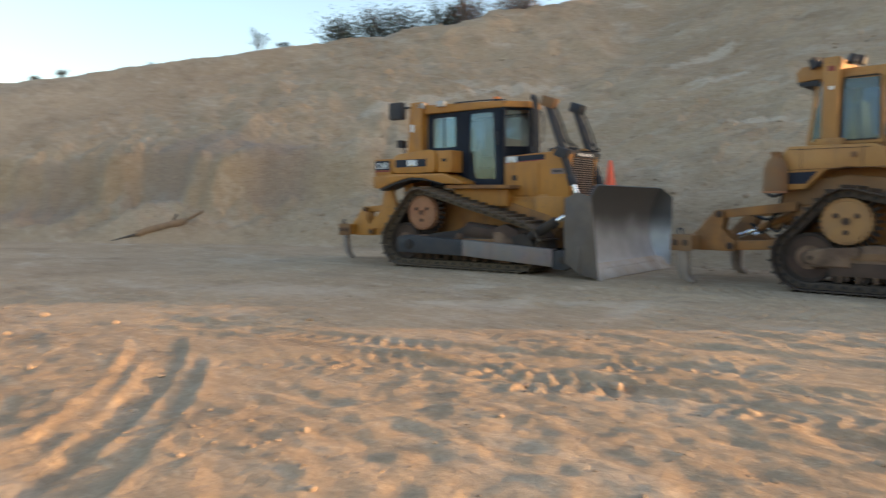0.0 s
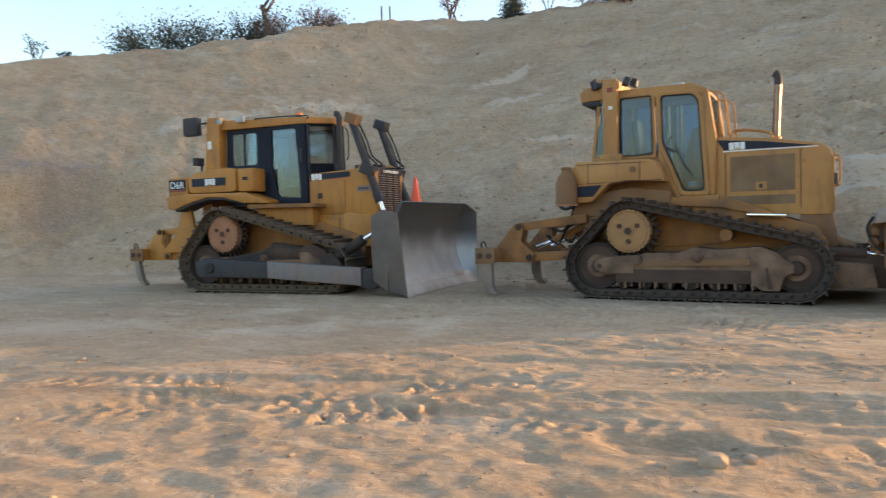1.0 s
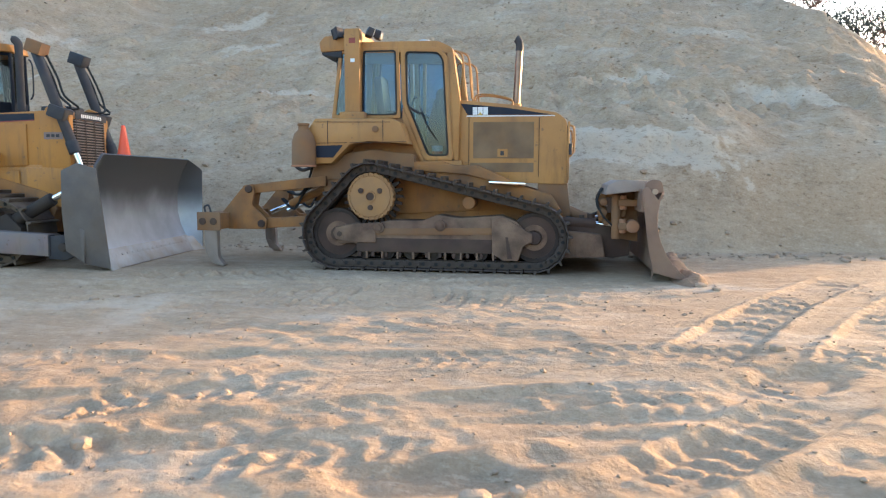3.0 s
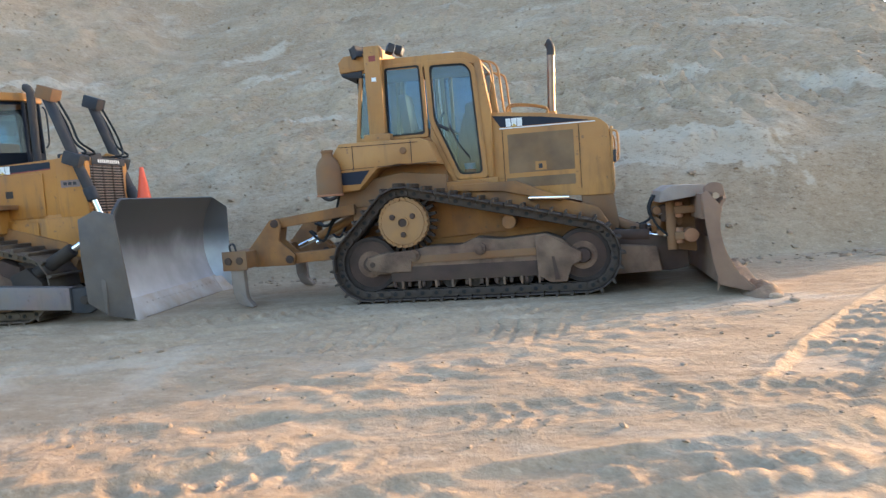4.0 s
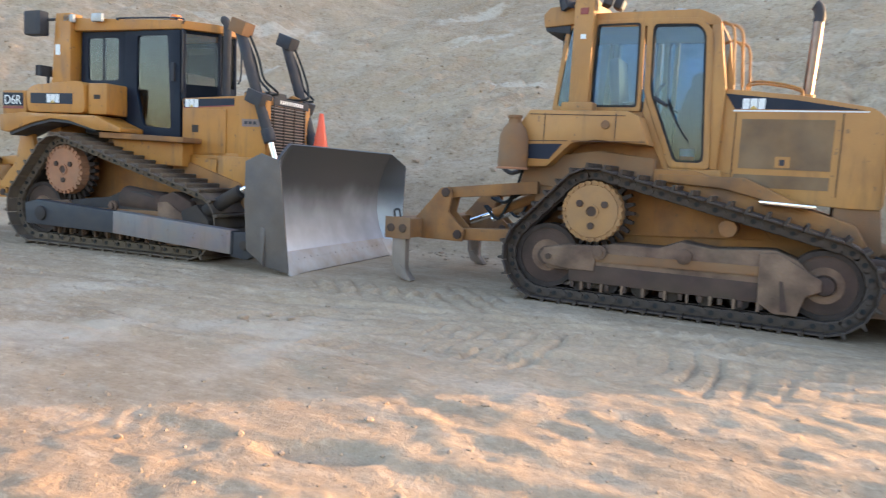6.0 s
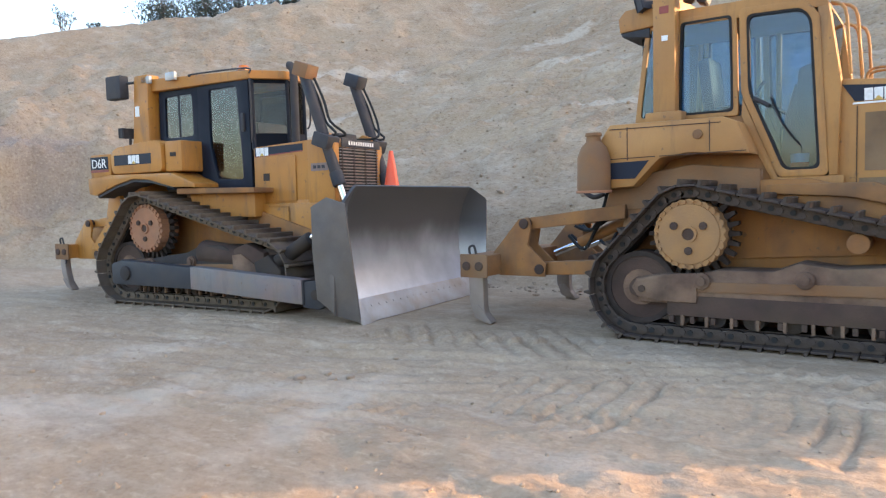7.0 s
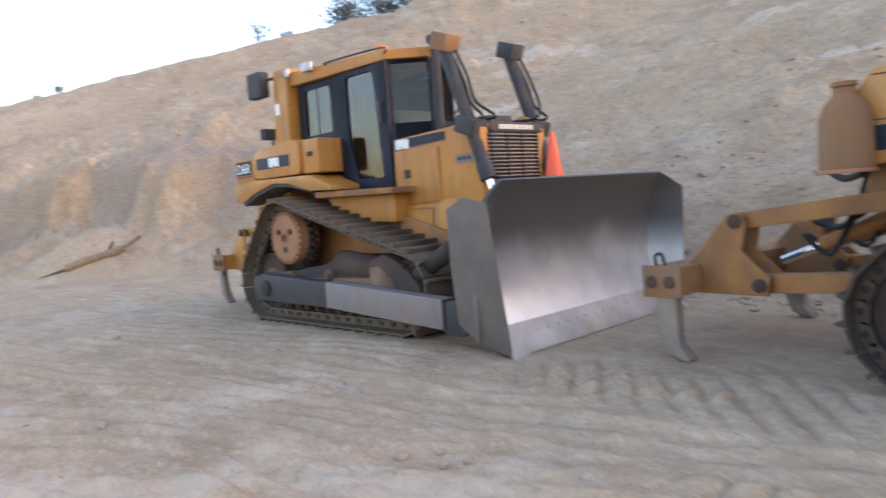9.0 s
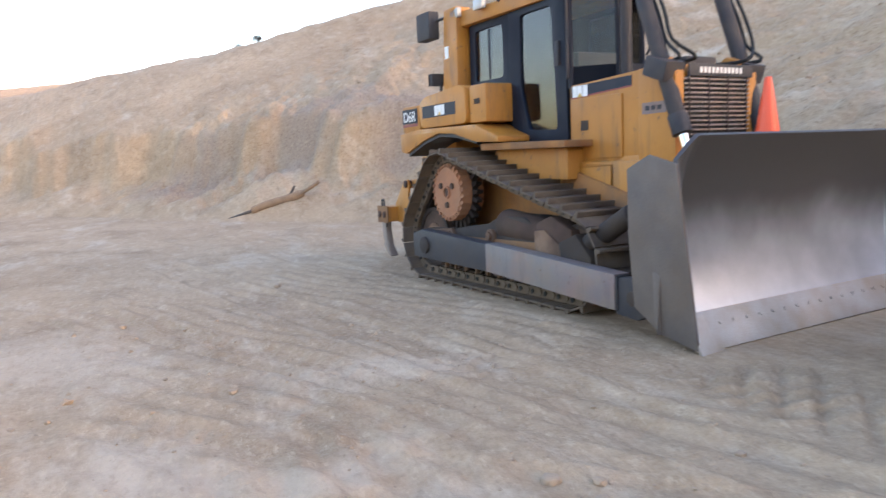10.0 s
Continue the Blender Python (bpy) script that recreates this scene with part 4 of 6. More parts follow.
def moulded_blade(dozer, profile, back, y0, y1, chamfer, face_mat, side_mat, edge_mat, label, wings=None, fold=0.3, taper=0.0):
    """Curved mouldboard: front profile (x, z) from the bottom up, a back skin, end plates, cutting edge with bolts and end bits."""
    bm = bmesh.new()
    zt = max(p[1] for p in profile)
    curve = lambda z: float(np.interp(z, [p[1] for p in profile], [p[0] for p in profile]))  # noqa: E731
    wings = wings or (curve, curve)
    rows = []
    n = 56
    for k in range(n + 1):
        y = y0 + (y1 - y0) * k / n
        edge = min(k, n - k) / n * (y1 - y0)
        cut = max(0.0, chamfer - edge)
        near = k < n / 2
        out = max(0.0, 1 - edge / fold)
        edge_x, pull = wings[0 if near else 1], (taper if near else -taper) * out
        rows.append([bm.verts.new((px + (edge_x(pz) - px) * out, y + pull * max(0.0, 1 - pz / 1.35), min(pz, zt - cut * 0.75))) for px, pz in profile])
    for a, b in zip(rows, rows[1:]):
        for i in range(len(profile) - 1):
            bm.faces.new((a[i], a[i + 1], b[i + 1], b[i]))
    bmesh.ops.remove_doubles(bm, verts=bm.verts[:], dist=0.0005)
    bmesh.ops.solidify(bm, geom=bm.faces[:], thickness=-0.03)
    blade = part("blade", bm, face_mat, dozer, label)
    for y, wing in ((y0, wings[0]), (y1, wings[1])):
        s = -1 if y == y0 else 1
        side = [(wing(p[1]), p[1]) for p in profile if p[1] <= zt - chamfer * 0.75 + 1e-6] + back
        bm = prism(side, y - 0.012 + s * 0.014, y + 0.012 + s * 0.014, 0.006)
        for v in bm.verts:
            v.co.y -= s * taper * max(0.0, 1 - v.co.z / 1.35)
        part("end_plate", bm, side_mat, blade, "worn steel end plate of the blade")
    part("stiffener", prism([(back[1][0], back[1][1]), (back[1][0], back[1][1] - 0.28), (profile[len(profile) // 2][0] - 0.07, back[1][1] - 0.28), (profile[-2][0] - 0.07, back[1][1])], y0 + 0.03, y1 - 0.03, 0.012), side_mat, blade)
    part("back_beam", prism([(back[-1][0], back[-1][1]), (back[-1][0] + 0.03, back[-1][1] + 0.45), (profile[len(profile) // 2][0] - 0.07, back[-1][1] + 0.5), (profile[2][0] - 0.10, back[-1][1] + 0.1)], y0 + 0.05, y1 - 0.05, 0.015), side_mat, blade)
    (xa, za), (xb, zb) = profile[0], profile[1]
    ux, uz = (xb - xa), (zb - za)
    q = math.hypot(ux, uz)
    ux, uz = ux / q, uz / q
    fx, fz = uz * 0.03, -ux * 0.03
    if fx < 0:
        fx, fz = -fx, -fz
    length = 0.27
    cut = [(xa - ux * 0.03, za - uz * 0.03), (xa + ux * length, za + uz * length), (xa + ux * length + fx, za + uz * length + fz), (xa - ux * 0.03 + fx, za - uz * 0.03 + fz)]
    edge = part("cutting_edge", prism(cut, y0 + 0.25, y1 - 0.25, 0.004), edge_mat, blade, "bolted cutting edge of bright steel")
    for y, s, wing in ((y0 + taper, 1, wings[0]), (y1 - taper, -1, wings[1])):
        bm = prism([(px + 0.006, pz - 0.02) for px, pz in cut], min(y - s * 0.02, y + s * 0.245), max(y - s * 0.02, y + s * 0.245), 0.006)
        for v in bm.verts:
            v.co.x += (wing(0.0) - xa) * max(0.0, 1 - abs(v.co.y - y) / 0.245)
        part("end_bit", bm, edge_mat, blade, "worn end bit")
    for k in range(16):
        y = y0 + 0.45 + (y1 - y0 - 0.9) * k / 15
        cx, cz = xa + ux * 0.16 + fx, za + uz * 0.16 + fz
        part("edge_bolt", rod((cx - fx * 0.2, y, cz - fz * 0.2), (cx + fx * 0.2, y, cz + fz * 0.2), 0.016, seg=8), edge_mat, edge)
    return blade


def seat_and_levers(dozer, x, y, z):
    part("operator_seat", box(x - 0.25, x + 0.25, y - 0.25, y + 0.25, z, z + 0.16, 0.05), seat_cloth, dozer, "dark padded operator seat")
    part("seat_back", prism([(x - 0.26, z + 0.1), (x - 0.14, z + 0.12), (x - 0.22, z + 0.85), (x - 0.34, z + 0.82)], y - 0.24, y + 0.24, 0.04), seat_cloth, dozer)
    part("console", box(x - 0.1, x + 0.3, y - 0.48, y - 0.32, z - 0.1, z + 0.32, 0.03), black_steel, dozer, "black side console")
    part("lever", tube([(x + 0.25, y - 0.4, z + 0.3), (x + 0.28, y - 0.4, z + 0.45), (x + 0.33, y - 0.4, z + 0.52)], 0.018), rubber, dozer)
    part("dashboard", prism([(x + 0.62, z - 0.3), (x + 0.62, z + 0.42), (x + 0.75, z + 0.55), (x + 0.88, z + 0.55), (x + 0.88, z - 0.3)], y - 0.3, y + 0.3, 0.03), black_steel, dozer, "black dashboard")


# ---------- the bulldozer with the pale yellow cab and exhaust stack ----------
def bulldozer_pale(m):
    d = thing("bulldozer", m, "dusty pale yellow crawler bulldozer with yellow cab and tall exhaust pipe", "bulldozer", "parked bulldozers")
    yc = 1.17
    undercarriage(d, yc, [(-0.47, 0.47, 0.47), (2.18, 0.45, 0.45), (0.0, 0.975, 0.455)], 0.56, -0.08, drive_tan, "round dusty tan final drive cover with bolted rim",
                  [(-0.45, 0.34), (-0.5, 0.56), (-0.2, 0.62), (0.0, 0.60), (0.25, 0.66), (0.7, 0.66), (0.9, 0.74), (1.2, 0.70), (1.75, 0.74), (1.95, 0.66), (2.1, 0.5), (2.0, 0.34)], caked, shoe_dark)
    part("carrier_roller", rod((1.315, 0.08, 0.90), (1.315, 0.45, 0.90), 0.085, seg=22, w=0.015), yellow_dusty, d, "small dusty carrier roller hub")
    hull = part("hull", prism([(-0.75, 0.45), (-0.85, 0.75), (-0.75, 1.45), (0.9, 1.45), (2.4, 1.0), (2.55, 0.75), (2.4, 0.38)], 0.50, 2 * yc - 0.50, 0.03), yellow_dusty, d, "dusty yellow lower hull between the tracks")
    part("side_guard", prism([(0.15, 0.72), (0.2, 1.30), (0.5, 1.28), (1.5, 1.02), (1.7, 0.80)], 0.465, 0.50, 0.01), yellow_dusty, hull)
    # fenders and rear tank
    fender = [(-1.06, 1.40), (-1.08, 1.72), (-0.86, 2.04), (0.22, 2.03), (0.34, 1.98), (0.46, 1.68), (-0.10, 1.72), (-0.36, 1.68), (-0.62, 1.42)]
    for s in (0, 1):
        a, b = (0.30, 0.80) if s == 0 else (2 * yc - 0.80, 2 * yc - 0.30)
        f = part("fender", prism(fender, a, b, 0.03), yellow_pale, d, "faded yellow rear fender over the track")
        ye = a if s == 0 else b
        o = -0.004 if s == 0 else 0.0
        part("decal_panel", prism([(-0.92, 1.50), (-0.92, 1.66), (-0.46, 1.67), (-0.60, 1.50)], ye + o, ye + o + 0.004, 0.0), decal_dark, f, "dark blue decal panel")
        part("seam", box(-0.68, -0.672, ye + o, ye + o + 0.004, 1.68, 2.0, 0.0), grimy, f)
        part("seam", box(0.10, 0.108, ye + o, ye + o + 0.004, 1.72, 2.0, 0.0), grimy, f)
    for a, b in (((-0.86, 1.985), (0.20, 1.975)), ((-1.06, 1.69), (-0.40, 1.70)), ((-0.36, 1.70), (0.42, 1.71))):
        part("seam", prism([(a[0], a[1]), (a[0], a[1] + 0.008), (b[0], b[1] + 0.008), (b[0], b[1])], 0.2955, 0.30, 0.0), grimy, d)
    part("latch", rod((0.0, 0.278, 1.885), (0.0, 0.30, 1.885), 0.045, seg=14, w=0.006), brown_grime, d, "round dusty panel latch")
    part("fuel_tank", prism([(-1.08, 1.15), (-1.1, 1.6), (-0.9, 2.0), (-0.5, 2.03), (-0.5, 1.15)], 0.80, 2 * yc - 0.80, 0.04), yellow_dusty, d, "dusty yellow tank across the tail")
    # browner than the fender above: the shade beneath it is put into the colour
    part("rear_guard", prism([(-1.0, 1.2), (-0.9, 1.5), (-0.1, 1.62), (0.5, 1.55), (0.5, 1.2)], 0.48, 0.62, 0.02), brown_grime, d)
    bm = bmesh.new()
    for (z0, r0), (z1, r1) in zip([(1.38, 0.0), (1.385, 0.165), (1.42, 0.17), (1.72, 0.165), (1.82, 0.13), (1.88, 0.075), (1.93, 0.07), (1.935, 0.085), (1.965, 0.08), (1.97, 0.0)], [(1.385, 0.165), (1.42, 0.17), (1.72, 0.165), (1.82, 0.13), (1.88, 0.075), (1.93, 0.07), (1.935, 0.085), (1.965, 0.08), (1.97, 0.0)]):
        loops = [[bm.verts.new((-1.0 + r * math.cos(2 * math.pi * k / 24), 0.24 + 0.9 * r * math.sin(2 * math.pi * k / 24), z)) for k in range(24)] for z, r in ((z0, r0), (z1, r1))]
        for k in range(24):
            bm.faces.new((loops[0][k], loops[0][(k + 1) % 24], loops[1][(k + 1) % 24], loops[1][k]))
    bmesh.ops.remove_doubles(bm, verts=bm.verts[:], dist=0.0008)
    part("air_precleaner", bm, brown_grime, d, "dust-caked rounded canister with a cap")
    part("canister_lip", rod((-1.0, 0.24, 1.37), (-1.0, 0.24, 1.395), 0.178, seg=24, w=0.006), rust_orange, d)
    for k in range(3):
        part("hose", tube([(-0.98 + 0.05 * k, 0.55 + 0.1 * k, 1.40), (-1.06 + 0.03 * k, 0.55 + 0.1 * k, 1.15), (-1.2 - 0.04 * k, 0.6 + 0.1 * k, 0.98), (-1.42, 0.7 + 0.1 * k, 1.02)], 0.017), rubber, d, "black hydraulic hose")
    part("tow_hook", tube([(-1.0, 0.5, 1.36), (-1.12, 0.5, 1.33), (-1.22, 0.5, 1.40), (-1.2, 0.5, 1.5)], 0.025), black_steel, d)
    # cab
    y0, y1 = 0.64, 2 * yc - 0.64
    for s in (0, 1):
        ya, yb = (y0, y0 + 0.05) if s == 0 else (y1 - 0.05, y1)
        door_out = [(0.28, 3.04), (0.30, 2.26), (0.62, 1.47), (1.03, 1.47), (0.95, 2.88), (0.84, 3.02)]
        door = part("cab_door", ring(rounded(door_out, 0.05), rounded(inset(door_out, 0.062), 0.06), ya - 0.012, yb - 0.012, 0.006), yellow_pale, d, "yellow framed cab door with full-height glass")
        seal = part("rubber_seal", ring(rounded(inset(door_out, 0.060), 0.06), rounded(inset(door_out, 0.085), 0.06), ya - 0.006, yb - 0.02, 0.0), rubber, door)
        pane(d, rounded(inset(door_out, 0.075), 0.05), ya + 0.018, door)
        part("door_handle", rod((0.42, ya - 0.05, 2.20), (0.55, ya - 0.05, 2.12), 0.02, seg=10), black_steel, door)
        win_out = [(-0.30, 3.04), (-0.33, 2.06), (0.275, 2.06), (0.255, 3.04)]
        win = part("side_window", ring(rounded(win_out, 0.03), rounded(inset(win_out, 0.045), 0.04), ya, yb, 0.006), yellow_pale, d, "yellow framed rear side window")
        part("rubber_seal", ring(rounded(inset(win_out, 0.043), 0.04), rounded(inset(win_out, 0.065), 0.04), ya - 0.004, yb - 0.01, 0.0), rubber, win)
        pane(d, rounded(inset(win_out, 0.055), 0.03), ya + 0.02, win)
        quarter = [(-0.60, 3.02), (-0.72, 2.06), (-0.36, 2.06), (-0.32, 3.02)]
        quart = part("quarter_window", ring(rounded(quarter, 0.02), rounded(inset(quarter, 0.05), 0.03), ya, yb, 0.006), yellow_pale, d, "narrow rear quarter window")
        pane(d, rounded(inset(quarter, 0.045), 0.02), ya + 0.02, quart)
        yp = (0.50, 0.64) if s == 0 else (2 * yc - 0.64, 2 * yc - 0.50)
        post = part("rollover_post", box(-0.49, -0.27, yp[0], yp[1], 2.10, 3.28, 0.02), yellow_pale, d, "square yellow rollover post")
        part("post_foot", box(-0.56, -0.20, yp[0] - 0.03, yp[1], 2.03, 2.14, 0.02), yellow_pale, post)
        yr = yp[0] - 0.004 if s == 0 else yp[1]
        part("reflector", box(-0.42, -0.33, yr, yr + 0.004, 3.08, 3.15, 0.0), decal_red, post, "dark red reflector")
        part("sticker", box(-0.40, -0.34, yr, yr + 0.004, 2.82, 2.87, 0.0), decal_white, post)
        part("cab_corner", prism([(0.93, 2.95), (1.03, 1.47), (1.10, 1.47), (1.12, 2.30), (1.02, 2.96)], ya, yb + 0.1, 0.015), yellow_pale, d, "yellow cab corner post")
        part("cab_sill", prism([(0.44, 1.70), (0.60, 1.38), (1.15, 1.38), (1.15, 1.47), (0.62, 1.47), (0.31, 2.22), (0.30, 2.06)], ya, yb + 0.08, 0.01), yellow_pale, d, "yellow sill below the cab door")
        part("grab_rail", tube([(1.03, ya + 0.05, 2.98), (1.14, ya + 0.03, 2.90), (1.17, ya + 0.03, 2.60), (1.19, ya + 0.05, 2.34)], 0.014), yellow_pale, d, "bent yellow grab rail")
        part("grab_rail", tube([(1.02, ya + 0.22, 3.0), (1.20, ya + 0.2, 2.92), (1.24, ya + 0.2, 2.60), (1.26, ya + 0.22, 2.34)], 0.014), yellow_pale, d, "bent yellow grab rail")
    part("cab_roof", prism(rounded([(-0.66, 3.02), (-0.60, 3.12), (0.80, 3.11), (1.0, 3.02), (1.03, 2.94), (-0.64, 2.98)], 0.04), y0 + 0.002, y1 - 0.002, 0.03), yellow_pale, d, "yellow cab roof with rounded front")
    for a, b in ((0.66, 0.74), (2 * yc - 0.74, 2 * yc - 0.66)):
        part("lower_cab_panel", prism([(-0.62, 1.20), (-0.62, 2.06), (0.31, 2.06), (0.60, 1.45), (1.10, 1.40), (1.10, 1.20)], a, b, 0.01), yellow_dusty, d, "dusty yellow panel below the cab")
    part("cab_floor", box(-0.6, 1.05, y0 + 0.06, y1 - 0.06, 1.42, 1.47, 0.01), grimy, d)
    rear_win = part("rear_window", box(-0.67, -0.64, y0 + 0.06, y1 - 0.06, 2.06, 2.12, 0.005), yellow_pale, d, "rear window frame")
    ob = part("window_pane", box(-0.66, -0.652, y0 + 0.06, y1 - 0.06, 2.12, 2.98, 0.0), glass, rear_win, smooth=0)
    ob.visible_shadow = False
    screen = part("windscreen", box(1.02, 1.05, y0 + 0.16, y1 - 0.16, 1.47, 1.6, 0.005), yellow_pale, d, "windscreen frame")
    ob = part("window_pane", box(1.02, 1.028, y0 + 0.16, y1 - 0.16, 1.6, 2.94, 0.0), glass, screen, smooth=0)
    ob.visible_shadow = False
    part("air_conditioner", prism([(-0.86, 2.98), (-0.88, 3.12), (-0.80, 3.20), (-0.50, 3.22), (-0.50, 3.0)], 0.60, 2 * yc - 0.60, 0.02), yellow_pale, d, "yellow housing behind the cab roof")
    # black wedge added in place of the shade under the housing
    part("housing_shade", prism([(-0.84, 2.94), (-0.86, 2.985), (-0.56, 3.0), (-0.56, 2.90)], 0.62, 2 * yc - 0.62, 0.01), black_steel, d)
    part("roof_bar", box(-0.48, -0.28, 0.64, 2 * yc - 0.64, 3.12, 3.27, 0.02), yellow_pale, d)
    for dx, dy, turn in ((-0.60, 0.62, 150), (-0.13, 0.58, 25), (-0.05, 0.75, 5), (-0.13, 1.72, 0)):
        work_lamp(d, pose(dx, dy, 3.22, 0, 20, turn))
    part("roof_beacon", rod((0.55, 1.0, 3.11), (0.55, 1.0, 3.19), 0.10, 0.085, seg=20, w=0.02), lamp_lens, d, "low pale roof beacon")
    part("antenna_box", box(0.42, 0.70, 0.9, 1.15, 3.10, 3.15, 0.02), yellow_pale, d)
    seat_and_levers(d, 0.15, yc, 1.85)
    part("joystick_post", prism([(0.55, 1.5), (0.62, 2.05), (0.70, 2.35), (0.82, 2.35), (0.85, 1.5)], 0.95, 1.1, 0.03), seat_cloth, d, "dark control post inside the cab")
    part("control_pedestal", prism(rounded([(0.80, 1.47), (0.78, 1.95), (0.74, 2.12), (0.76, 2.46), (0.90, 2.50), (0.97, 2.1), (1.0, 1.47)], 0.05), 0.78, 1.0, 0.03), seat_cloth, d, "dark upright control pedestal behind the door glass")
    part("far_pillar", box(0.42, 0.47, 2 * yc - 0.74, 2 * yc - 0.68, 1.5, 3.0, 0.01), yellow_pale, d)
    part("wiper", tube([(0.56, 0.615, 2.2), (0.66, 0.612, 1.95), (0.80, 0.612, 1.75)], 0.009, 6), rubber, d, "thin black wiper arm on the door glass")
    bucket = part("bucket", rod((0.78, 0.82, 1.472), (0.78, 0.82, 1.68), 0.075, 0.09, seg=20), bucket_white, d, "white plastic bucket with a red band")
    part("bucket_band", rod((0.78, 0.82, 1.53), (0.78, 0.82, 1.60), 0.0835, 0.0875, seg=20), cone_orange, bucket)
    # engine hood
    hy0, hy1 = 0.70, 2 * yc - 0.70
    hood = part("hood", prism(rounded([(1.10, 1.22), (1.08, 2.31), (1.8, 2.24), (2.46, 2.12), (2.58, 2.02), (2.62, 1.45), (2.62, 1.15), (2.30, 1.15)], 0.05), hy0, hy1, 0.03), yellow_pale, d, "faded yellow engine hood sloping to the nose")
    part("radiator_guard", prism([(2.20, 0.62), (2.20, 1.2), (2.60, 1.2), (2.66, 0.74), (2.62, 0.62)], hy0 + 0.02, hy1 - 0.02, 0.03), brown_grime, d, "brown-stained lower radiator guard")
    for s in (0, 1):
        ye, o = (hy0, -1) if s == 0 else (hy1, 1)
        lay = lambda k: (ye + o * 0.004 * k, ye + o * 0.004 * (k + 1))  # noqa: E731
        a, b = sorted(lay(0))
        part("decal_stripe", prism([(1.12, 2.255), (1.22, 2.10), (2.38, 2.095), (1.75, 2.195)], a, b, 0.0), decal_dark, hood, "dark blue tapering side stripe")
        part("decal_line", prism([(1.20, 2.075), (1.21, 2.092), (2.42, 2.087), (2.42, 2.075)], a, b, 0.0), decal_white, hood)
        part("side_grille", box(1.30, 2.14, a, b, 1.50, 2.0, 0.0), grille_mesh, hood, "brown perforated side grille")
        part("side_grille", box(1.26, 2.14, a, b, 1.31, 1.44, 0.0), grille_mesh, hood, "brown perforated side grille")
        a, b = sorted(lay(1))
        part("latch_plate", box(1.64, 1.78, a, b, 1.52, 1.63, 0.0), yellow_pale, hood, "square latch plate")
        part("latch_hole", box(1.68, 1.73, min(a, b) - 0.003, max(a, b), 1.54, 1.60, 0.0), black_steel, hood)
        for x in (1.235, 2.205):
            part("seam", box(x, x + 0.008, a, b, 1.25, 2.06, 0.0), grimy, hood)
        part("grab_handle", tube([(2.62, ye, 1.95), (2.68, ye - 0.01 * o, 1.90), (2.68, ye - 0.01 * o, 1.60), (2.62, ye, 1.55)], 0.014), yellow_pale, hood, "nose grab handle")
        part("edge_trim", box(2.595, 2.625, ye - 0.02, ye + 0.02, 1.2, 2.0, 0.01), yellow_pale, hood)
        part("door_hinge", rod((2.64, ye + 0.03 * o, 1.55), (2.64, ye + 0.03 * o, 1.70), 0.025, seg=10), black_steel, hood)
    logo(d, 1.29, hy0 - 0.006, 2.10, 0.105)
    part("nose_grille", box(2.60, 2.625, hy0 + 0.08, hy1 - 0.08, 1.2, 2.0, 0.01), grille_mesh, hood, "nose grille")
    part("hood_rail", tube([(1.28, 1.0, 2.29), (1.31, 1.0, 2.40), (1.5, 1.0, 2.41), (1.80, 1.0, 2.34), (1.82, 1.0, 2.22)], 0.012), yellow_pale, d, "low bent rail on the hood")
    part("hood_rail", tube([(1.28, 1.2, 2.29), (1.31, 1.2, 2.40), (1.5, 1.2, 2.41), (1.80, 1.2, 2.34), (1.82, 1.2, 2.22)], 0.012), yellow_pale, d, "low bent rail on the hood")
    stack = part("exhaust_pipe", rod((1.86, 1.2, 2.2), (1.90, 1.2, 3.05), 0.052, 0.05, seg=20), pipe_steel, d, "tall dulled metal exhaust stack")
    part("stack_tip", tube([(1.90, 1.2, 3.04), (1.903, 1.2, 3.12), (1.88, 1.2, 3.19), (1.85, 1.2, 3.215)], 0.056, 14), black_steel, stack, "black curved stack tip")
    part("stack_collar", rod((1.86, 1.2, 2.2), (1.864, 1.2, 2.30), 0.08, 0.075, seg=20), yellow_pale, stack)
    part("step_plate", prism([(1.55, 1.15), (1.55, 1.185), (2.05, 1.165), (2.05, 1.13)], 0.36, 0.66, 0.006), chrome, d, "bright bare metal step edge")
    part("step_bracket", prism([(1.62, 1.14), (2.0, 1.12), (1.92, 0.95), (1.75, 0.95)], 0.60, 0.66, 0.01), yellow_dusty, d)
    part("track_guard", prism([(0.55, 1.32), (0.55, 1.40), (1.4, 1.40), (1.95, 1.15), (1.95, 1.10), (1.2, 1.28)], 0.45, 0.66, 0.02), yellow_dusty, d, "dusty platform over the track")
    # push frame and blade
    for s in (-1, 1):
        y = yc + s * 0.78
        part("push_arm", prism([(1.9, 0.28), (1.9, 0.52), (2.7, 0.62), (3.3, 0.66), (3.42, 0.55), (3.42, 0.22), (3.2, 0.18), (2.6, 0.24)], y - 0.09, y + 0.09, 0.02), grimy, d, "heavy dusty push arm")
        part("angle_cylinder", rod((2.1, y - 0.02, 0.66), (2.98, y + 0.05 * s, 0.63), 0.07, seg=18, w=0.01), grimy, d, "dusty hydraulic cylinder")
        part("cylinder_rod", rod((2.98, y + 0.05 * s, 0.63), (3.42, y + 0.12 * s, 0.61), 0.032, seg=14), chrome, d, "bright chrome cylinder rod")
        part("lift_cylinder", rod((2.58, yc + s * 0.35, 0.80), (3.25, yc + s * 0.45, 0.50), 0.06, seg=16, w=0.01), brown_grime, d)
        for k in range(3):
            part("hose", tube([(2.6, yc + s * (0.4 + 0.07 * k), 0.70), (2.9, yc + s * (0.55 + 0.05 * k), 0.62 + 0.02 * k), (3.1, yc + s * 0.72, 0.72), (3.24, yc + s * 0.8, 0.9 - 0.06 * k)], 0.016), rubber, d, "black hydraulic hose")
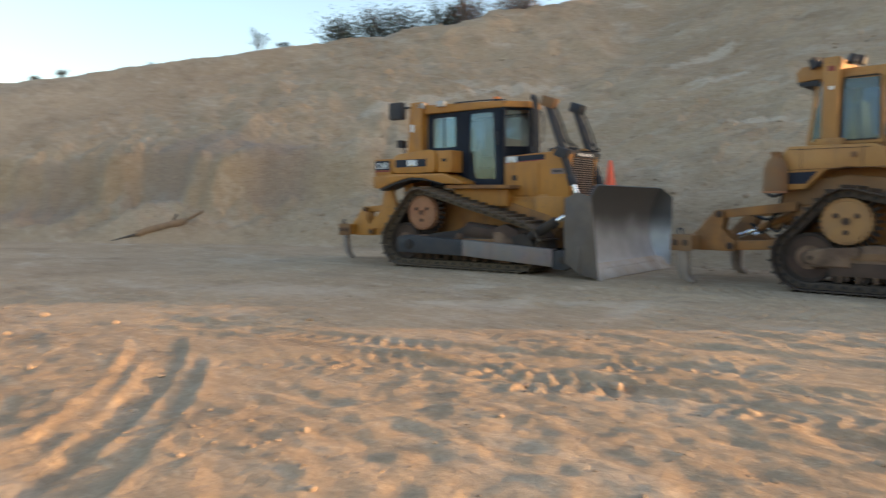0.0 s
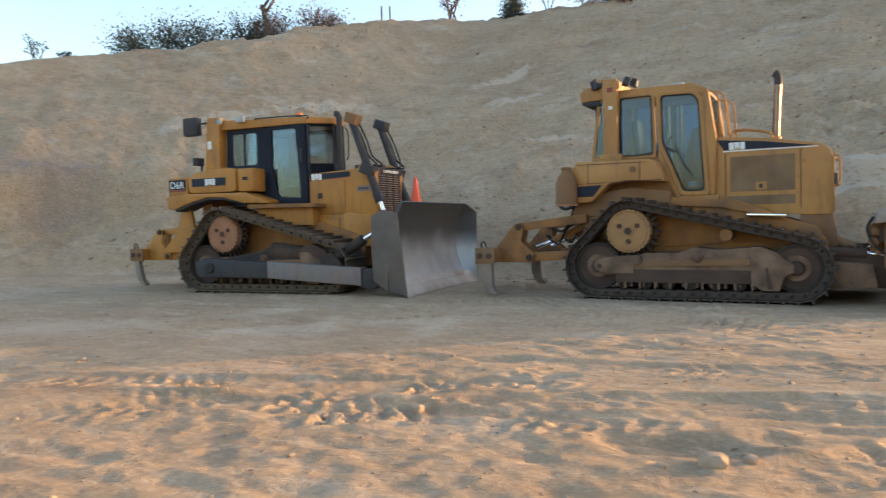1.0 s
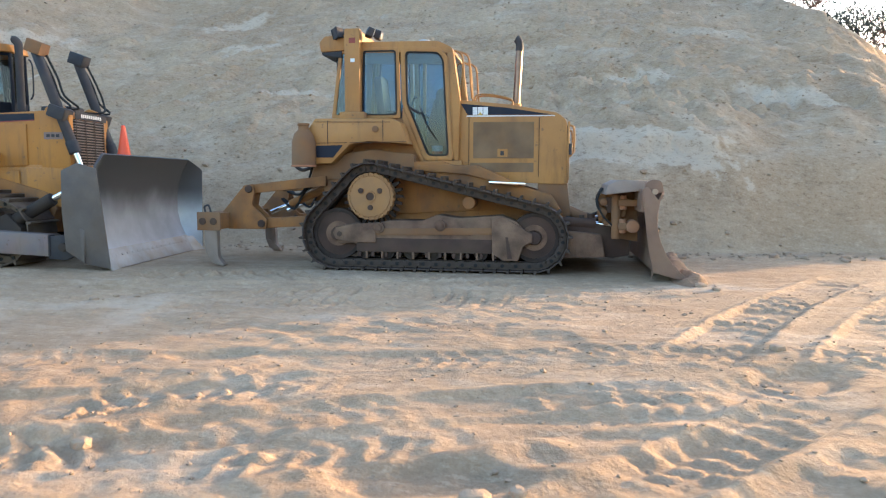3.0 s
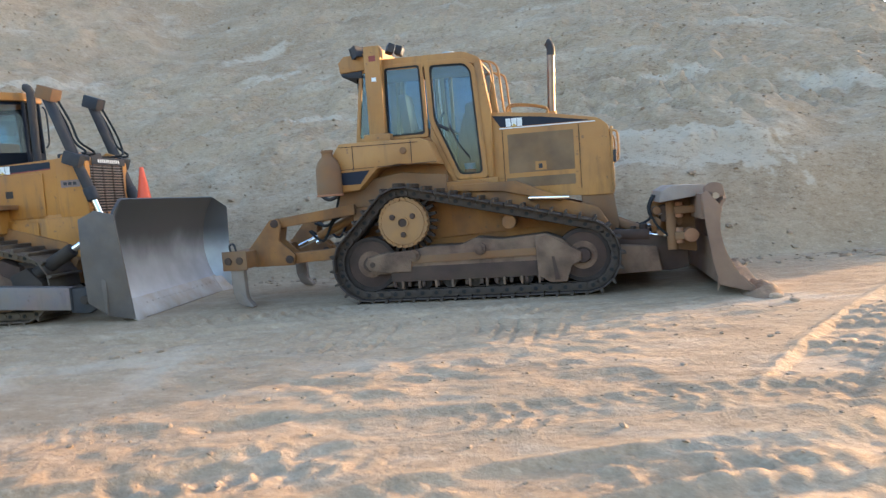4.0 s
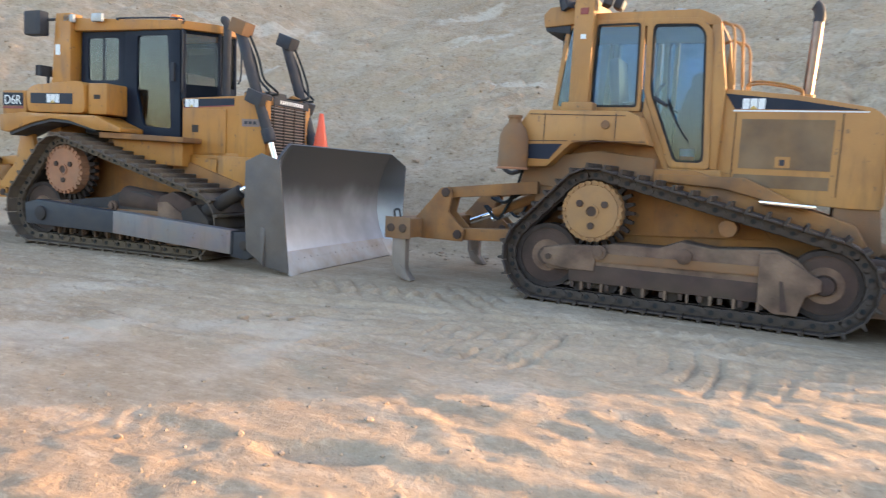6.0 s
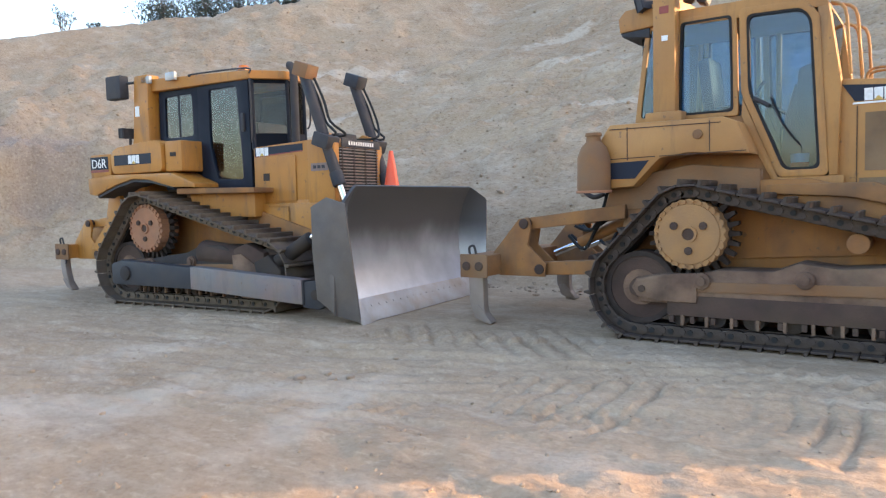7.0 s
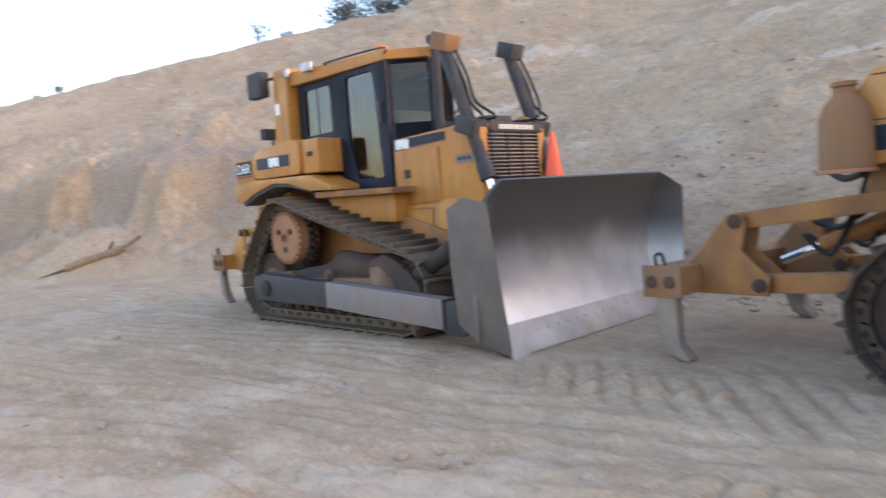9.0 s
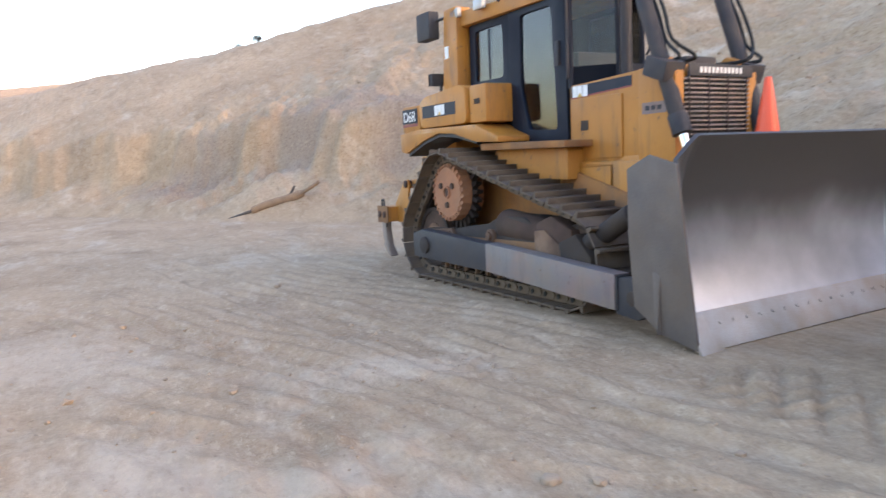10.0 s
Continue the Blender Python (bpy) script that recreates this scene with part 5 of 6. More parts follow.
    part("frame_crossbar", box(2.55, 2.85, yc - 0.78, yc + 0.78, 0.25, 0.55, 0.03), grimy, d)
    part("belly_guard", prism([(2.5, 0.18), (2.45, 0.55), (3.05, 0.50), (3.1, 0.20)], yc - 1.0, yc + 1.0, 0.03), caked, d, "dirt-caked front cross member")
    profile = [(4.00, 0.0), (3.86, 0.16), (3.76, 0.32), (3.69, 0.48), (3.65, 0.64), (3.645, 0.80), (3.67, 0.95), (3.72, 1.10)]
    blade = moulded_blade(d, profile, [(3.52, 1.13), (3.46, 1.10), (3.50, 0.75), (3.56, 0.35), (3.62, 0.10)], -0.50, 2 * yc + 0.50, 0.10, blade_rusty, blade_rusty, blade_rusty, "curved brown steel dozer blade resting on the ground")
    part("blade_lug", prism(rounded([(3.50, 1.05), (3.50, 1.17), (3.58, 1.22), (3.69, 1.20), (3.72, 1.05)], 0.04), -0.47, -0.40, 0.01), blade_rusty, blade, "top corner lug")
    part("lug_hole", rod((3.61, -0.53, 1.07), (3.61, -0.512, 1.07), 0.035, seg=16), clod, blade)
    part("blade_trunnion", prism([(3.22, 0.45), (3.20, 0.92), (3.28, 1.06), (3.50, 1.06), (3.52, 0.40)], 0.28, 0.60, 0.03), brown_grime, d, "rusty brown blade mount")
    part("blade_trunnion", prism([(3.22, 0.45), (3.20, 0.92), (3.28, 1.06), (3.50, 1.06), (3.52, 0.40)], 2 * yc - 0.60, 2 * yc - 0.28, 0.03), brown_grime, d, "rusty brown blade mount")
    part("blade_cover", prism([(3.05, 1.02), (3.08, 1.15), (3.20, 1.21), (3.56, 1.20), (3.54, 1.08)], -0.20, 0.85, 0.02), blade_cap, blade, "worn plate over the blade mount")
    for k in range(4):
        part("hose", tube([(3.05, 0.2 + 0.1 * k, 1.1), (2.98, 0.15 + 0.08 * k, 0.95), (3.05, 0.1 + 0.1 * k, 0.75), (3.2, 0.1 + 0.05 * k, 0.6)], 0.013), rubber, d, "black hydraulic hose")
    for z in (0.92, 0.62):
        part("link_block", box(3.24, 3.50, 0.0, 0.14, z - 0.045, z + 0.045, 0.02), brown_grime, d)
        part("link_pin", rod((3.30, 0.07, z - 0.09), (3.30, 0.07, z + 0.09), 0.045, seg=14, w=0.01), rust_orange, d)
    part("mount_plate", prism(rounded([(3.02, 0.50), (3.0, 0.98), (3.10, 1.08), (3.36, 1.08), (3.40, 0.50)], 0.05), 0.36, 0.40, 0.01), yellow_dusty, d, "brown-stained yellow plate of the blade mount")
    for x, z, r in ((3.06, 0.92, 0.05), (3.05, 0.78, 0.06), (3.10, 0.66, 0.045), (3.30, 0.78, 0.05)):
        part("joint", rod((x, 0.16, z), (x, 0.37, z), r, seg=14, w=0.012), brown_grime, d)
    part("frame_knob", rod((2.92, 0.42, 0.66), (2.92, 0.42, 0.76), 0.05, seg=12, w=0.01), grimy, d)
    part("frame_knob", rod((2.80, 0.42, 0.66), (2.80, 0.42, 0.74), 0.035, seg=12, w=0.008), grimy, d)
    part("tilt_cylinder", rod((3.22, 0.10, 0.45), (3.22, 0.16, 1.02), 0.06, seg=16, w=0.015), brown_grime, d, "rusty upright tilt cylinder")
    part("valve_block", box(3.10, 3.26, 0.18, 0.40, 0.78, 0.98, 0.02), grimy, d, "greasy hydraulic valve block")
    for k in range(4):
        part("fitting", rod((3.08, 0.2 + 0.055 * k, 0.88), (3.12, 0.2 + 0.055 * k, 0.88), 0.02, seg=8), arm_grey, d)
    part("ball_joint", rod((3.42, -0.02, 0.62), (3.42, 0.2, 0.62), 0.085, seg=18, w=0.03), rust_orange, d, "rusty ball joint")
    ripper(d, yc, -2.28, 0.61, 1.13, -0.75, 1.18, 0.62, yellow_dusty, (0.10, 2.24), True)
    return d


# ---------- the bulldozer with the black cab frame, bare lift cylinders and broad blade ----------
def bulldozer_dark(m):
    d = thing("bulldozer", m, "deep yellow crawler bulldozer with dark cab and broad steel blade", "bulldozer", "parked bulldozers")
    yc = 1.125
    undercarriage(d, yc, [(-0.47, 0.49, 0.49), (2.28, 0.46, 0.46), (0.0, 1.05, 0.48)], 0.66, -0.14, rust_orange, "rusty orange final drive cover with bolted rim",
                  [(-0.45, 0.34), (-0.5, 0.60), (0.1, 0.62), (0.5, 0.68), (0.85, 0.72), (1.1, 0.82), (1.5, 0.82), (1.75, 0.72), (2.1, 0.66), (2.25, 0.5), (2.1, 0.34)], dark_grime, shoe_steel, 0.203)
    part("recoil_housing", rod((1.05, 0.12, 0.72), (1.75, 0.12, 0.66), 0.17, 0.15, seg=20, w=0.03), grimy, d, "rounded dark recoil spring housing")
    hull = part("hull", prism([(-0.8, 0.45), (-0.95, 0.8), (-0.85, 1.55), (0.9, 1.5), (2.6, 1.0), (2.75, 0.75), (2.6, 0.40)], 0.50, 2 * yc - 0.50, 0.03), yellow_dusty, d, "dusty yellow lower hull between the tracks")
    # fenders, tanks
    for s in (0, 1):
        a, b = (0.16, 0.64) if s == 0 else (2 * yc - 0.64, 2 * yc - 0.16)
        f = part("fender", prism([(-1.46, 1.56), (-1.48, 1.80), (-0.95, 1.84), (0.40, 1.82), (0.86, 1.66), (0.86, 1.60), (0.40, 1.62), (-0.1, 1.74), (-0.45, 1.76), (-0.85, 1.68), (-1.30, 1.54)], a, b, 0.02), yellow_old, d, "yellow fender arched over the track")
        part("fender_skirt", prism([(-1.30, 1.545), (-0.85, 1.685), (-0.45, 1.762), (-0.1, 1.742), (0.40, 1.622), (0.4, 1.60), (-0.1, 1.70), (-0.45, 1.72), (-0.85, 1.64), (-1.28, 1.50)], a + 0.03, b, 0.0), black_steel, f)
        t = part("side_tank", prism(rounded([(-0.92, 1.845), (-0.95, 2.16), (-0.80, 2.24), (0.05, 2.30), (0.18, 2.26), (0.20, 1.845)], 0.09), a + 0.02, b + 0.1, 0.05), yellow_old, d, "rounded yellow side tank")
        ye, o = (a + 0.02, -1) if s == 0 else (b - 0.02, 1)
        lo, hi = sorted((ye, ye + o * 0.004))
        part("decal_panel", box(-0.85, -0.03, lo, hi, 1.97, 2.12, 0.0), decal_dark, t, "scratched dark decal panel")
        part("hand_hold", box(0.21, 0.56, a + 0.06, b + 0.1, 1.84, 2.27, 0.03), yellow_old, d, "yellow side box")
        part("hold_mark", box(0.33, 0.45, lo + 0.036, hi + 0.036, 2.05, 2.11, 0.0), dark_grime, d)
        box_rear = part("battery_box", box(-1.46, -0.97, a + 0.04, b + 0.1, 1.80, 2.16, 0.03), yellow_old, d, "yellow rear box")
        part("decal_panel", box(-1.44, -1.02, lo + 0.018, hi + 0.018, 1.93, 2.12, 0.0), decal_dark, box_rear, "dark model plate")
        part("decal_line", box(-1.44, -1.02, lo + 0.018, hi + 0.018, 1.89, 1.925, 0.0), decal_red, box_rear)
        part("step_ledge", prism([(0.42, 1.52), (0.42, 1.60), (1.90, 1.57), (1.90, 1.50)], a + 0.06, b + 0.06, 0.012), yellow_dusty, d, "dusty step ledge under the cab door")
        part("ledge_skirt", prism([(0.6, 1.2), (0.5, 1.52), (1.75, 1.50), (1.75, 1.18)], a + 0.22, b + 0.06, 0.012), yellow_old, d)
    logo(d, -0.52, 0.172, 1.985, 0.12)
    plate = bpy.data.curves.new("model_mark", "FONT")
    plate.body, plate.size, plate.extrude, plate.align_x = "D6R", 0.19, 0.002, "CENTER"
    mark = new("model_mark", plate)
    mark.parent = d
    mark.matrix_local = pose(-1.23, 0.188, 1.955, 90, 0, 0)
    plate.materials.append(decal_white)
    mark["label"] = "white model letters"
    part("tail_wall", box(-1.0, -0.75, 0.6, 2 * yc - 0.6, 1.3, 2.2, 0.03), yellow_old, d, "yellow tail wall")
    # cab
    y0, y1 = 0.60, 2 * yc - 0.60
    for s in (0, 1):
        ya, yb = (y0, y0 + 0.05) if s == 0 else (y1 - 0.05, y1)
        door_out = [(0.52, 3.06), (0.50, 2.2), (0.58, 1.60), (1.52, 1.56), (1.50, 3.06)]
        glass_in = [(0.74, 2.98), (0.73, 2.2), (0.86, 1.72), (1.36, 1.70), (1.28, 2.98)]
        door = part("cab_door", ring(rounded(door_out, 0.05), rounded(glass_in, 0.05), ya - 0.015, yb - 0.01, 0.008), cab_black, d, "dark cab door with a tall glass panel")
        pane(d, rounded(inset(glass_in, -0.02), 0.05), ya + 0.015, door)
        part("door_handle", box(1.37, 1.43, ya - 0.05, ya, 2.35, 2.6, 0.015), black_steel, door)
        part("door_grab", tube([(1.55, ya - 0.03, 3.05), (1.58, ya - 0.05, 2.9), (1.58, ya - 0.05, 2.3), (1.55, ya - 0.03, 2.2)], 0.014), black_steel, d, "black grab rail beside the door")
        win_out = [(-0.32, 3.06), (-0.34, 2.22), (0.50, 2.22), (0.52, 3.06)]
        glass_in = [(-0.20, 2.96), (-0.20, 2.36), (0.38, 2.36), (0.38, 2.96)]
        win = part("side_window", ring(rounded(win_out, 0.03), rounded(glass_in, 0.06), ya, yb, 0.008), cab_black, d, "dark framed side window")
        pane(d, rounded(inset(glass_in, -0.02), 0.04), ya + 0.02, win)
        part("window_bar", box(0.07, 0.11, ya + 0.012, yb - 0.01, 2.36, 2.96, 0.005), cab_black, win)
        yp = (0.44, 0.66) if s == 0 else (2 * yc - 0.66, 2 * yc - 0.44)
        post = part("rollover_post", prism([(-0.84, 2.15), (-0.74, 2.36), (-0.66, 3.30), (-0.36, 3.30), (-0.38, 2.36), (-0.25, 2.15)], yp[0], yp[1], 0.025), yellow_old, d, "broad yellow rollover post")
        yr = yp[0] - 0.004 if s == 0 else yp[1]
        part("reflector", box(-0.66, -0.57, yr, yr + 0.004, 2.70, 2.85, 0.0), decal_white, post, "white reflector")
        # slanted front corner windows
        ym, yn = (y0 + 0.02, y0 + 0.36) if s == 0 else (y1 - 0.02, y1 - 0.36)
        for k, (z0, z1, mat) in enumerate(((2.10, 2.32, cab_black), (3.0, 3.08, cab_black), (2.32, 3.0, glass_clear))):
            bm = bmesh.new()
            t = 0.02 if k < 2 else 0.003
            vs = [bm.verts.new(p) for p in ((1.54, ym, z0), (1.88, yn, z0), (1.86, yn, z1), (1.53, ym, z1))]
            bm.faces.new(vs)
            bmesh.ops.solidify(bm, geom=bm.faces[:], thickness=t)
            ob = part("window_pane" if k == 2 else "window_rail", bm, mat, d, "" if k < 2 else "tinted front corner glass", smooth=0)
            if k == 2:
                ob.visible_shadow = False
        part("corner_post", rod((1.545, ym, 2.1), (1.535, ym, 3.08), 0.03, seg=10), cab_black, d)
        part("corner_post", rod((1.885, yn, 2.1), (1.865, yn, 3.08), 0.026, seg=10), cab_black, d)
        part("front_handle", tube([(1.95, yn - 0.02, 3.0), (2.0, yn - 0.02, 2.9), (2.0, yn - 0.02, 2.5), (1.95, yn - 0.02, 2.4)], 0.012), black_steel, d)
    scr = part("windscreen", box(1.86, 1.90, y0 + 0.36, y1 - 0.36, 2.1, 2.32, 0.006), cab_black, d, "narrow windscreen between slanted corner windows")
    ob = part("window_pane", box(1.87, 1.878, y0 + 0.36, y1 - 0.36, 2.32, 3.04, 0.0), glass_clear, scr, smooth=0)
    ob.visible_shadow = False
    rear = part("rear_window", box(-0.36, -0.32, y0 + 0.05, y1 - 0.05, 2.15, 2.30, 0.006), cab_black, d, "rear window frame")
    ob = part("window_pane", box(-0.345, -0.337, y0 + 0.05, y1 - 0.05, 2.3, 3.05, 0.0), glass, rear, smooth=0)
    ob.visible_shadow = False
    bm = bmesh.new()
    low = [bm.verts.new((x, y, 3.05)) for x, y in ((-0.70, 0.50), (1.56, 0.56), (1.92, 0.92), (1.92, 2 * yc - 0.92), (1.56, 2 * yc - 0.56), (-0.70, 2 * yc - 0.50))]
    face = bm.faces.new(low)
    up = bmesh.ops.extrude_face_region(bm, geom=[face])
    for v in [g for g in up["geom"] if isinstance(g, bmesh.types.BMVert)]:
        v.co.z = 3.17 if v.co.x > 0 else 3.25
        v.co.x *= 0.985
    bmesh.ops.recalc_face_normals(bm, faces=bm.faces[:])
    soften(bm, bm.edges[:], 0.025)
    roof = part("cab_roof", bm, yellow_old, d, "flat yellow cab roof")
    part("roof_rail", tube([(0.45, 0.53, 3.19), (0.5, 0.53, 3.215), (1.5, 0.56, 3.195), (1.56, 0.56, 3.12)], 0.012), black_steel, roof)
    part("cab_floor", box(-0.3, 1.85, y0 + 0.06, y1 - 0.06, 1.55, 1.6, 0.01), dark_grime, d)
    part("cab_base", box(-0.3, 0.6, y0 + 0.04, y1 - 0.04, 1.6, 2.2, 0.01), cab_black, d)
    seat_and_levers(d, 0.55, yc, 1.95)
    beacon = part("beacon_base", box(1.12, 1.38, 0.66, 0.90, 3.17, 3.21, 0.015), black_steel, d)
    part("beacon", rod((1.25, 0.78, 3.21), (1.25, 0.78, 3.29), 0.085, 0.07, seg=18, w=0.02), amber, beacon, "amber warning beacon")
    # the rear post's mirror, a plain dark box on an arm
    part("mirror_box", box(-1.14, -0.80, 0.30, 0.46, 2.97, 3.32, 0.03, m=pose(0, 0, 0)), black_steel, d, "dark square mirror box on the rear post")
    part("mirror_arm", rod((-0.82, 0.42, 3.2), (-0.66, 0.5, 3.22), 0.02, seg=8), black_steel, d)
    work_lamp(d, pose(-0.92, 0.45, 2.47, 0, 0, 180))
    part("lamp_stalk", rod((-0.86, 0.48, 2.18), (-0.86, 0.48, 2.42), 0.02, seg=8), black_steel, d)
    for x in (-0.42, 0.12):
        part("roof_lamp", box(x - 0.10, x + 0.10, 0.44, 0.50, 3.16, 3.28, 0.02), lamp_lens, roof, "pale square roof lamp")
    # engine hood
    hy0, hy1 = 0.60, 2 * yc - 0.60
    hood = part("hood", prism(rounded([(1.55, 1.30), (1.55, 2.12), (2.84, 2.18), (2.90, 2.12), (2.90, 1.30)], 0.03), hy0, hy1, 0.03), yellow_old, d, "deep yellow engine hood, scratched and stained")
    nose = part("nose_frame", prism([(2.25, 0.85), (2.25, 1.40), (2.93, 1.40), (2.93, 0.95), (2.8, 0.78)], hy0 - 0.01, hy1 + 0.01, 0.03), yellow_old, d, "yellow lower nose frame")
    part("nose_column", box(2.50, 2.94, hy0 - 0.012, hy0 + 0.10, 1.30, 2.17, 0.02), yellow_old, d, "yellow nose corner column")
    part("nose_column", box(2.50, 2.94, hy1 - 0.10, hy1 + 0.012, 1.30, 2.17, 0.02), yellow_old, d, "yellow nose corner column")
    part("engine_door", box(1.58, 2.30, hy0 - 0.018, hy0, 1.38, 1.98, 0.012), yellow_old, hood, "yellow engine side door")
    part("engine_door", box(1.58, 2.30, hy1, hy1 + 0.018, 1.38, 1.98, 0.012), yellow_old, hood, "yellow engine side door")
    part("door_badge", box(1.73, 1.84, hy0 - 0.022, hy0 - 0.018, 1.66, 1.76, 0.0), dark_grime, hood)
    part("decal_stripe", prism([(1.57, 2.0), (1.57, 2.11), (2.42, 2.13), (2.42, 2.04)], hy0 - 0.004, hy0, 0.0), decal_dark, hood, "dark upper side stripe")
    part("decal_line", prism([(1.57, 1.985), (1.57, 2.0), (2.42, 2.04), (2.42, 2.025)], hy0 - 0.004, hy0, 0.0), decal_red, hood)
    logo(d, 1.60, hy0 - 0.006, 2.0, 0.11)
    part("warning_label", box(2.56, 2.84, hy0 - 0.018, hy0 - 0.012, 1.76, 1.86, 0.0), arm_grey, hood, "worn grey warning label")
    for k in range(3):
        part("label_bar", box(2.60 + 0.07 * k, 2.65 + 0.07 * k, hy0 - 0.021, hy0 - 0.018, 1.79, 1.83, 0.0), black_steel, hood)
    part("front_plate", box(2.94, 2.955, hy0 + 0.14, hy1 - 0.06, 2.06, 2.17, 0.004), black_steel, hood, "dark name plate with pale bars")
    for k in range(11):
        y = hy0 + 0.28 + 0.052 * k
        part("letter_bar", box(2.955, 2.959, y, y + 0.030, 2.09, 2.14, 0.0), decal_white, hood)
    grille = part("grille_backing", box(2.90, 2.925, hy0 + 0.10, hy1 - 0.10, 1.25, 2.06, 0.005), rubber, d, "dark radiator grille behind thin bars")
    for k in range(20):
        z = 1.27 + 0.04 * k
        part("grille_slat", box(2.925, 2.95, hy0 + 0.10, hy1 - 0.10, z, z + 0.015, 0.003), arm_grey, grille)
    for k in range(4):
        y = hy0 + 0.15 + (hy1 - hy0 - 0.3) * k / 3
        part("grille_post", box(2.928, 2.955, y - 0.008, y + 0.008, 1.25, 2.06, 0.003), dark_grime, grille)
    part("lower_panel", box(1.60, 2.24, hy0 - 0.06, hy0 + 0.02, 1.06, 1.33, 0.015), yellow_old, d, "yellow lower side panel")
    part("lower_panel_lid", box(1.80, 2.20, hy0 - 0.07, hy0 - 0.06, 1.10, 1.30, 0.008), yellow_old, d)
    part("side_wall", prism([(1.5, 0.9), (1.5, 1.35), (2.3, 1.35), (2.85, 1.35), (2.85, 0.78)], 0.54, 0.60, 0.015), yellow_old, d)
    part("exhaust_pipe", rod((2.03, 0.92, 2.1), (2.03, 0.92, 3.10), 0.055, seg=18), black_steel, d, "dark exhaust stack in front of the cab")
    part("stack_tip", tube([(2.03, 0.92, 3.08), (2.03, 0.92, 3.16), (1.99, 0.92, 3.22), (1.95, 0.92, 3.23)], 0.058, 12), black_steel, d)
    part("hood_intake", box(2.3, 2.75, 0.95, 1.35, 2.17, 2.27, 0.03), black_steel, d, "low dark intake on the hood")
    # lift cylinders
    for s in (-1, 1):
        y = yc + s * 0.535
        top, bottom = Vector((2.50, y, 3.0)), Vector((3.01, y, 1.58))
        way = (bottom - top).normalized()
        cyl = part("lift_cylinder", rod(top, bottom, 0.072, seg=22, w=0.012), black_steel, d, "dark lift cylinder leaning beside the nose")
        part("gland", rod(bottom - way * 0.16, bottom + way * 0.02, 0.086, seg=22, w=0.01), black_steel, cyl)
        part("cylinder_rod", rod(bottom, bottom + way * 0.34, 0.042, seg=16), chrome, d, "bright chrome cylinder rod")
        mid = top + way * 0.92
        part("trunnion", box(-0.13, 0.13, -0.12, 0.12, -0.09, 0.09, 0.025, m=Matrix.Translation(mid) @ pose(0, 0, 0, 0, 20, 0)), black_steel, cyl, "trunnion block")
        part("trunnion_bracket", prism([(2.58, 1.95), (2.58, 2.2), (2.7, 2.28), (2.86, 2.22), (2.92, 2.0)], min(y, yc + s * 0.40), max(y, yc + s * 0.40), 0.02), yellow_old, d)
        part("cylinder_cap", box(-0.10, 0.14, -0.11, 0.11, -0.09, 0.09, 0.015, m=Matrix.Translation(top) @ pose(0, 0, 0.06, 0, 20, 0)), brown_grime if s < 0 else black_steel, cyl, "boxy cylinder top cover")
        for k in range(2):
            dx = 0.05 + 0.07 * k
            part("hose", tube([top + Vector((dx, 0.05, -0.05)), top + Vector((0.14 + dx, 0.06, -0.35)), top + Vector((0.24 + dx, 0.05, -0.62)), mid + Vector((0.14, 0.04 - 0.2 * s * k, 0.08)), Vector((2.55, yc + s * 0.35, 2.22))], 0.017), rubber, d, "black hydraulic hose")
    # push arms and blade
    for s in (-1, 1):
        ya, yb = (-0.27, -0.12) if s < 0 else (2 * yc + 0.12, 2 * yc + 0.27)
        arm = part("push_arm", prism([(-0.40, 0.28), (-0.42, 0.56), (-0.2, 0.62), (1.2, 0.55), (3.10, 0.44), (3.10, 0.15), (1.2, 0.26)], ya, yb, 0.02), black_steel, d, "long dark push arm beside the track")
        part("arm_plate", prism([(1.2, 0.265), (1.2, 0.56), (3.08, 0.45), (3.08, 0.155)], ya - 0.008, yb + 0.008, 0.01), arm_grey, arm, "scuffed light grey arm section")
        part("arm_pivot", rod((-0.1, ya - 0.03, 0.44), (-0.1, yb + 0.03, 0.44), 0.10, seg=22, w=0.015), dark_grime, arm)
        part("arm_clevis", prism([(3.06, 0.12), (3.06, 0.42), (3.3, 0.45), (3.45, 0.35), (3.45, 0.18), (3.3, 0.10)], ya + 0.02, yb - 0.02, 0.02), black_steel, arm)
        part("arm_pin", rod((3.28, ya - 0.02, 0.28), (3.28, yb + 0.02, 0.28), 0.06, seg=16, w=0.01), dark_grime, arm)
        y = 0.0 if s < 0 else 2 * yc
        part("tilt_brace", rod((2.35, y + 0.02, 0.56), (3.0, y + 0.02, 0.92), 0.09, seg=18, w=0.015), dark_grime, d, "greasy tilt brace behind the blade")
        part("brace_rod", rod((3.0, y + 0.02, 0.92), (3.4, y + 0.02, 1.12), 0.045, seg=14), chrome, d, "bright brace rod")
        part("brace_foot", prism([(2.2, 0.42), (2.15, 0.62), (2.4, 0.72), (2.6, 0.52), (2.6, 0.40)], y - 0.1, y + 0.12, 0.03), dark_grime, d)
        part("track_cover", prism([(1.7, 0.56), (1.72, 0.78), (1.95, 0.86), (2.25, 0.74), (2.3, 0.52)], y - 0.02 if s < 0 else y - 0.2, y + 0.2 if s < 0 else y + 0.02, 0.04), grimy, d)
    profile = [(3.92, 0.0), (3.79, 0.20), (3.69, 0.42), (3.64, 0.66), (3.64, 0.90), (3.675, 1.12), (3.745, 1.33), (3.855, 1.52)]
